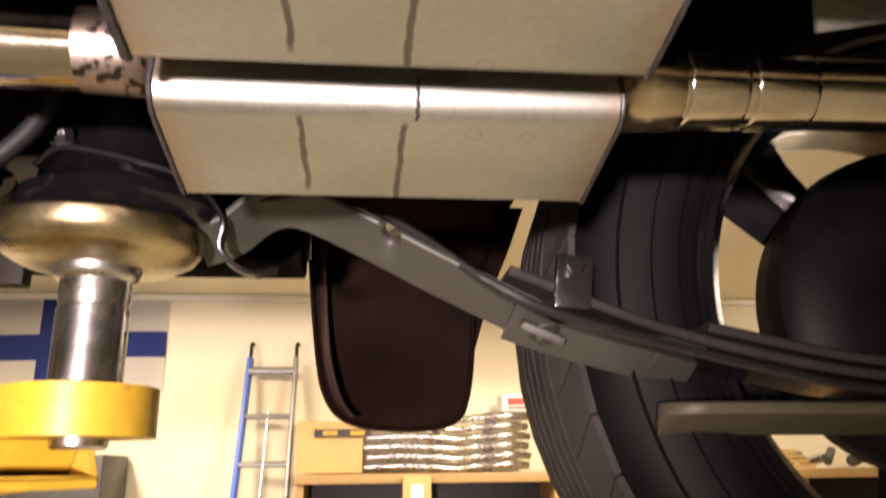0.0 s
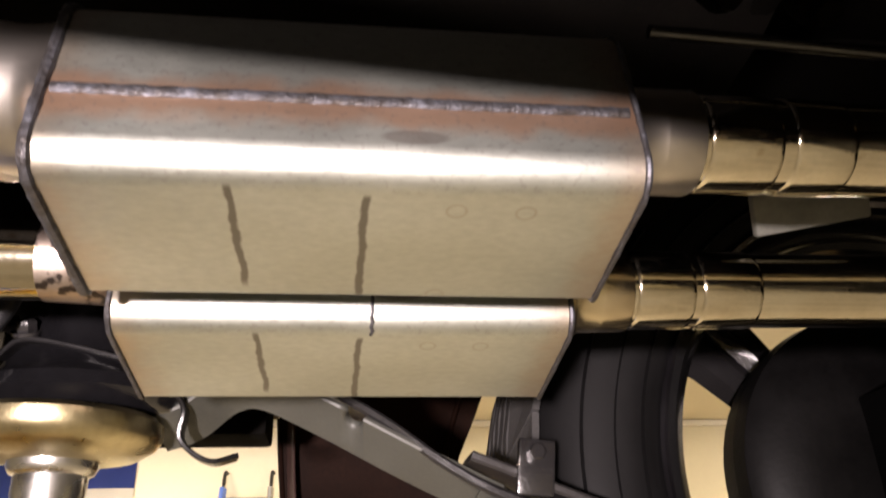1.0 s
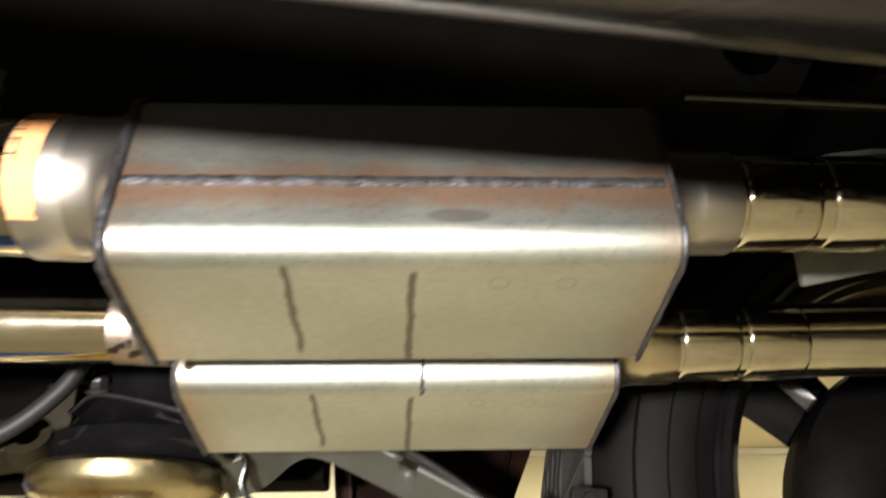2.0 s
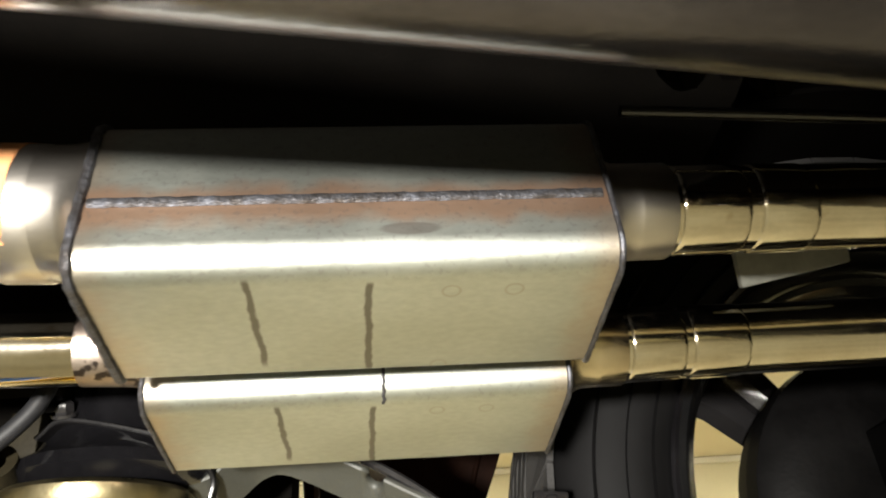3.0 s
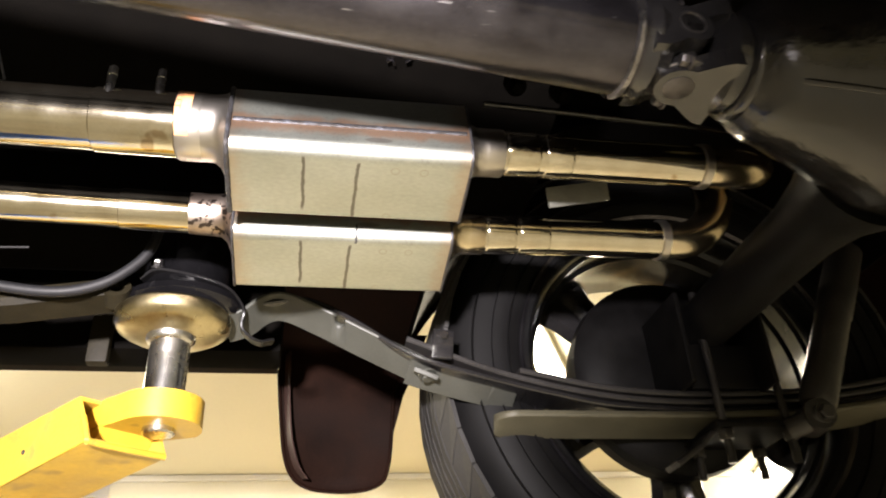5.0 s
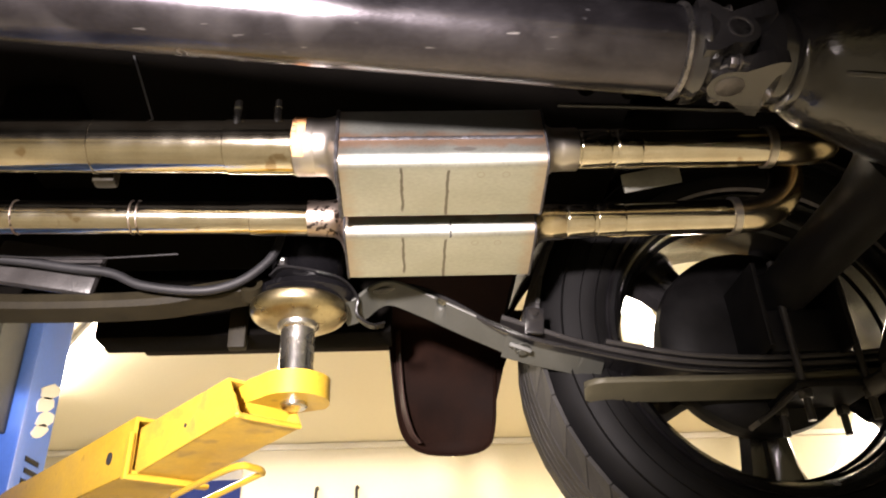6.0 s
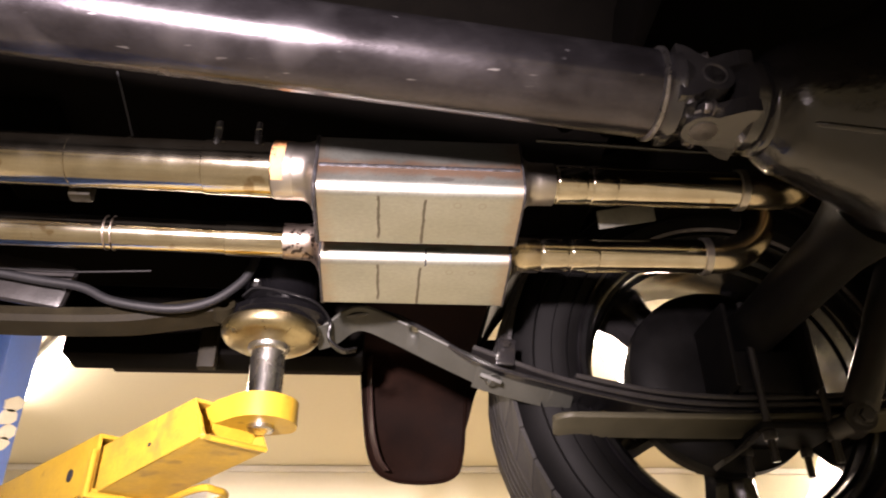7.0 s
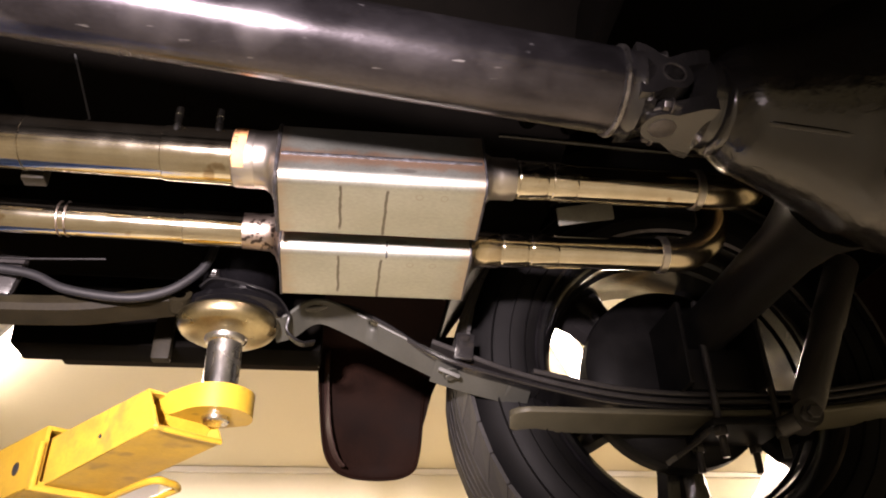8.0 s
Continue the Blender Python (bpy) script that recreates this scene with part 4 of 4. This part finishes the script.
part("inner_arm", arm_tube(), DIRTY_YELLOW, LA)
part("outer_sleeve", channel(0.337, 1.15, 0.138, 1.476, 1.574, 0.007, 0.033), YELLOW, LA)
part("sleeve_rim", box((0.329, -0.042, 1.466), (0.345, 0.108, 1.475), 0.003, m=AM), YELLOW, LA)
part("sleeve_rim", box((0.329, 0.1025, 1.466), (0.345, 0.111, 1.545), 0.003, m=AM), YELLOW, LA)
part("end_rim", sweep(smooth_path([AM @ Vector(v) for v in ((0.006, -0.017, 1.496), (0.005, 0.03, 1.495), (0.004, 0.082, 1.495), (0.006, 0.087, 1.499), (0.024, 0.0875, 1.530))], 5), 0.0042, 10), YELLOW, LA)
part("root_arm", box((0.95, -0.07, 1.44), (1.25, 0.10, 1.58), 0.006, m=AM), YELLOW, LA)
part("plug", turned([(0.011, 0), (0.011, 0.002), (0.007, 0.003)], AM @ Matrix.Translation((0.43, 0.1022, 1.520)) @ pose(0, 0, 0, -90), 20), DARK, LA, "dark rubber plug")
part("plug", turned([(0.0035, 0), (0.003, 0.002)], AM @ Matrix.Translation((0.17, 0.0872, 1.520)) @ pose(0, 0, 0, -90), 12), DARK, LA, "small dark hole plug")
part("handle", sweep(smooth_path([(-0.47, 0.83, 1.462), (-0.32, 0.60, 1.452), (-0.285, 0.595, 1.45), (-0.277, 0.625, 1.45), (-0.30, 0.66, 1.45), (-0.46, 0.89, 1.45), (-0.62, 1.12, 1.45)], 5), 0.0055, 10), YELLOW, LA, "bent yellow rod handle")
LP = thing("lift_pad", "zinc plated dish on a steel pin carrying the car", "lift pad")
part("pin", turned([(0.026, 1.545), (0.0262, 1.622), (0.0252, 1.623), (0.0252, 1.625), (0.0262, 1.630), (0.0262, 1.643), (0.030, 1.645), (0.0325, 1.650), (0.0325, 1.657)], Matrix.Translation((PX, PY, 0)), 48), CHROME, LP)
part("pin_end", turned([(0.0, 1.519), (0.018, 1.519), (0.0205, 1.5215), (0.0205, 1.53)], Matrix.Translation((PX, PY, 0)), 40, caps=False), CHROME, LP)
part("dish", turned([(0.020, 1.652), (0.040, 1.654), (0.060, 1.658), (0.072, 1.665), (0.0765, 1.672), (0.0765, 1.682), (0.073, 1.686), (0.068, 1.684), (0.02, 1.682)], Matrix.Translation((PX, PY, 0)), 64), ZINC, LP)

part("column", box((-1.45, 1.30, 0.0), (-1.0, 1.468, 2.42), 0.008), BLUE, P)
part("front_web", box((-1.50, 1.20, 0.0), (-1.12, 1.30, 2.42), 0.006), BLUE, P)
part("grille_cover", box((-1.5, 1.17, 1.72), (-1.035, 1.298, 2.42), 0.004), GRILLE, P, "dark grey mesh cover")
part("base_plate", box((-1.6, 1.1, 0.0), (-0.9, 1.65, 0.02), 0.004), BLUE, P)
rnd = random.Random(8)
for yc, zc, ry, rz in ((1.404, 1.862, 0.052, 0.022), (1.392, 1.824, 0.050, 0.022), (1.406, 1.788, 0.048, 0.020), (1.392, 1.754, 0.042, 0.018)):
    ring = []
    for i in range(14):
        a, q = 2 * math.pi * i / 14, rnd.uniform(0.86, 1.1)
        y, z = ry * q * math.cos(a), rz * q * math.sin(a)
        ring.append((yc + y, zc + z + 0.35 * y))
    part("logo_mark", rings(bmesh.new(), [[(x, y, z) for y, z in ring] for x in (-0.9995, -0.9965)]), WHITE, P, "plain white mark")
for k in range(5):
    z = 1.56 + 0.027 * k
    part("lettering_bar", box((-0.9992, 1.35 + 0.006 * (k % 2), z), (-0.9975, 1.425, z + 0.012)), OLIVE, P, "faded grey lettering bar")

# ---------------- along the far wall ----------------
FG = thing("wall_flag", "white flag with a blue cross hung on the wall", "flag")


def cloth(x0, x1, z0, z1):
    bm = bmesh.new()
    nx, nz = max(2, int((x1 - x0) / 0.04)), max(2, int((z1 - z0) / 0.06))
    g = [[bm.verts.new((x0 + (x1 - x0) * i / nx, 4.112 + 0.006 * math.sin(9 * (x0 + (x1 - x0) * i / nx) + 2 * j / nz), z0 + (z1 - z0) * j / nz + 0.012 * math.sin(4 * (x0 + (x1 - x0) * i / nx)))) for j in range(nz + 1)] for i in range(nx + 1)]
    for i in range(nx):
        for j in range(nz):
            bm.faces.new((g[i][j], g[i + 1][j], g[i + 1][j + 1], g[i][j + 1]))
    bmesh.ops.solidify(bm, geom=bm.faces, thickness=0.002)
    return bm


fx0, fx1, fz0, fz1 = -2.02, -1.06, 1.915, 2.425
cx0, cx1, cz0, cz1 = -1.705, -1.575, 2.09, 2.225
for x0, x1, z0, z1, mt in ((fx0, cx0, cz1, fz1, FLAGW), (cx1, fx1, cz1, fz1, FLAGW), (fx0, cx0, fz0, cz0, FLAGW), (cx1, fx1, fz0, cz0, FLAGW),
                           (cx0, cx1, fz0, fz1, FLAGB), (fx0, cx0, cz0, cz1, FLAGB), (cx1, fx1, cz0, cz1, FLAGB)):
    part("field" if mt is FLAGW else "cross_bar", cloth(x0, x1, z0, z1), mt, FG)

LD = thing("ladder", "narrow aluminium ladder leaning on the wall", "ladder")
for s, (xt, xb) in enumerate(((-0.612, -0.70), (-0.376, -0.41))):
    part("rail", sweep([(xb, 3.75, 0.0), (xt, 4.06, 2.09)], 0, section=flat(0.022, 0.05)), BLUE if s == 0 else ALU, LD, "aluminium side rail with blue edge")
    part("hook", sweep(smooth_path([(xt, 4.06, 2.10), (xt, 4.09, 2.17), (xt + 0.01, 4.10, 2.16)], 4), 0.009, 8), DARK, LD)
for k in range(9):
    z = 2.02 - 0.235 * k
    f = z / 2.12
    x0, x1, y = -0.70 + 0.088 * f, -0.41 + 0.034 * f, 3.75 + 0.31 * f
    part("rung", rod((x0, y, z), (x1, y, z), 0.014 if k else 0.022, 12), ALU, LD)
part("centre_bar", sweep([(-0.555, 3.74, 0.2), (-0.50, 4.02, 1.82)], 0, section=flat(0.014, 0.014)), ALU, LD)

SH = thing("wall_shelf", "brown wooden storage shelf along the wall", "shelf")
part("board", box((-0.33, 3.72, 1.455), (3.4, 4.10, 1.50), 0.004), WOOD, SH)
part("board", box((-0.33, 3.72, 1.0), (3.4, 4.10, 1.04), 0.004), WOOD, SH)
part("back_panel", box((-0.33, 4.09, 0.0), (3.4, 4.12, 1.455), 0.003), DARK, SH)
for x in (-0.33, 0.9, 2.15, 3.36):
    part("upright", box((x, 3.74, 0.0), (x + 0.04, 4.08, 1.455), 0.003), WOOD, SH)
CB = thing("cardboard_box", "tan cardboard box on the shelf", "box")
part("carton", box((-0.335, 3.78, 1.504), (-0.02, 4.06, 1.745), 0.004), CARD, CB)
part("flap", box((-0.33, 3.79, 1.742), (-0.18, 3.93, 1.748), 0.001, m=None), CARD, CB)
SL = thing("spirit_level", "black spirit level with yellow panels on a box", "level")
part("body", box((-0.25, 3.765, 1.672), (0.02, 3.779, 1.708), 0.003), DARK, SL)
for x in (-0.21, -0.08):
    part("panel", box((x, 3.762, 1.678), (x + 0.07, 3.766, 1.70), 0.001), YELLOW, SL)


def chrome_bar(z):
    o = thing("chrome_bumper_bar", "curved chrome bumper bar stacked on the shelf", "bumper bar", (0.41, 3.92, z), "stacked chrome bars")
    pts = [(-0.42, 0, 0.0), (-0.26, -0.01, 0.006), (-0.10, -0.03, 0.0), (0.03, -0.02, -0.012), (0.14, 0.0, 0.0), (0.28, -0.03, 0.008), (0.40, 0, 0.002)]
    part("blade", sweep(smooth_path(pts, 6), 0, section=[(0.024 * math.cos(a) , 0.019 * math.sin(a)) for a in [2 * math.pi * i / 14 for i in range(14)]]), CHROME, o)
    for x in (-0.06, 0.2):
        part("bracket", box((x - 0.02, -0.015, -0.026), (x + 0.02, 0.04, -0.010), 0.003), CAST, o)
    return o


first = chrome_bar(1.53)
for k in range(1, 6):
    copy_thing(first, pose(0.41 + 0.01 * (k % 2), 3.92, 1.53 + 0.0475 * k))
RB = thing("parts_box", "white box with a red label on the stacked bars", "box")
part("carton", box((0.68, 3.86, 1.795), (0.83, 4.02, 1.88), 0.003), WHITE, RB)
part("label_band", box((0.71, 3.856, 1.828), (0.815, 3.861, 1.862)), RED, RB, "red printed label")
part("label_band", box((0.71, 3.856, 1.808), (0.815, 3.861, 1.818)), DARK, RB, "dark printed bar")
YB = thing("small_box", "small yellow cardboard box below the shelf board", "box")
part("carton", box((0.17, 3.66, 1.30), (0.30, 3.78, 1.49), 0.003), CARD, YB)
part("label_panel", box((0.205, 3.656, 1.36), (0.265, 3.661, 1.45)), WHITE, YB, "white label panel")
part("ledge", box((0.12, 3.65, 1.27), (0.35, 3.78, 1.298), 0.003), WOOD, YB)
rnd = random.Random(11)
for k in range(7):
    x = 1.95 + 0.13 * k
    bm = rod((x, 3.8, 1.504 + 0.03), (x + rnd.uniform(0.1, 0.25), 3.86 + rnd.uniform(0, 0.1), 1.55 + rnd.uniform(0, 0.06)), rnd.uniform(0.02, 0.035), 14)
    solo("spare_tube", bm, (CAST, DARK, CHROME, GREY)[k % 4], "short metal tube lying on the shelf", "tube", group="tubes on the shelf")
for k in range(4):
    solo("wood_strip", box((1.93, 3.76, 1.503 + 0.024 * k), (2.25 - 0.03 * k, 3.86, 1.522 + 0.024 * k), 0.002), CARD, "thin tan wooden strip on the shelf", "wood strip", group="strips on the shelf")
solo("tool_cabinet", box((-1.95, 3.7, 0.0), (-1.19, 4.1, 1.60), 0.01), DARK, "dark tool cabinet against the wall", "cabinet")


def ceiling_light():
    o = thing("ceiling_light", "lit white tube light on the low ceiling", "ceiling light", (-1.50, 2.58, 2.44), "ceiling tube lights", rot=(0, 0, 37))
    part("housing", box((-0.055, -0.56, -0.035), (0.055, 0.56, -0.001), 0.006), WHITE, o)
    part("diffuser", box((-0.042, -0.53, -0.075), (0.042, 0.53, -0.036), 0.016), LAMP, o, "glowing white diffuser")
    return o


first = ceiling_light()
copy_thing(first, pose(0.93, 2.32, 2.44, 0, 0, -28))
copy_thing(first, pose(2.72, 3.6, 2.44, 0, 0, -20))

# small things under the floor
rnd = random.Random(21)
st = thing("floor_stamping", "cluster of raised shiny marks on the black floor pan", "stamping")
for k in range(22):
    x, y = 0.062 + rnd.uniform(-0.016, 0.016), 0.243 + rnd.uniform(-0.02, 0.02)
    part("raised_mark", box((-0.004, -0.0012, -0.002), (0.004, 0.0012, 0.002), 0.0006, m=Matrix.Translation((x, y, 1.944 - (y - 0.235) * 0.29)) @ pose(0, 0, 0, 0, 0, rnd.uniform(0, 180))), SHAFT, st)
solo("fuel_line", sweep(smooth_path([(0.16, 0.215, 1.832), (0.26, 0.215, 1.828), (0.36, 0.218, 1.826), (0.46, 0.222, 1.826), (0.56, 0.23, 1.83)], 5), 0.004, 10), GLOSS, "black fuel line beside the driveshaft", "fuel line")
for x, y, z in ((0.215, 0.30, 1.80), (0.245, 0.315, 1.806), (0.20, 0.20, 1.85), (0.26, 0.205, 1.848)):
    bm = hexagon((x, y, z), (0, -0.6, -1), 0.009, 0.010)
    turned([(0.013, -0.02), (0.013, -0.001)], along((x, y, z), (x, y - 0.6, z - 1)), 16, bm)
    solo("floor_bolt", bm, BLACK, "glossy black bolt under the floor", "bolt", group="floor bolts")
solo("paint_flake", box((-0.2065, 0.508, 1.793), (-0.1985, 0.514, 1.799), 0.001), WHITE, "pale paint flake on the black frame rail", "flake")

# set the origin of each thing at its base
bpy.context.view_layer.update()
for o in [q for q in scene.objects if q.type == "EMPTY" and not q.parent and q.children and q.location.length < 1e-6]:
    pts = [c.matrix_world @ Vector(v) for c in o.children_recursive if c.type == "MESH" for v in c.bound_box]
    base = Vector(((min(p.x for p in pts) + max(p.x for p in pts)) / 2, (min(p.y for p in pts) + max(p.y for p in pts)) / 2, min(p.z for p in pts)))
    o.location = base
    for c in o.children:
        c.location = c.location - base
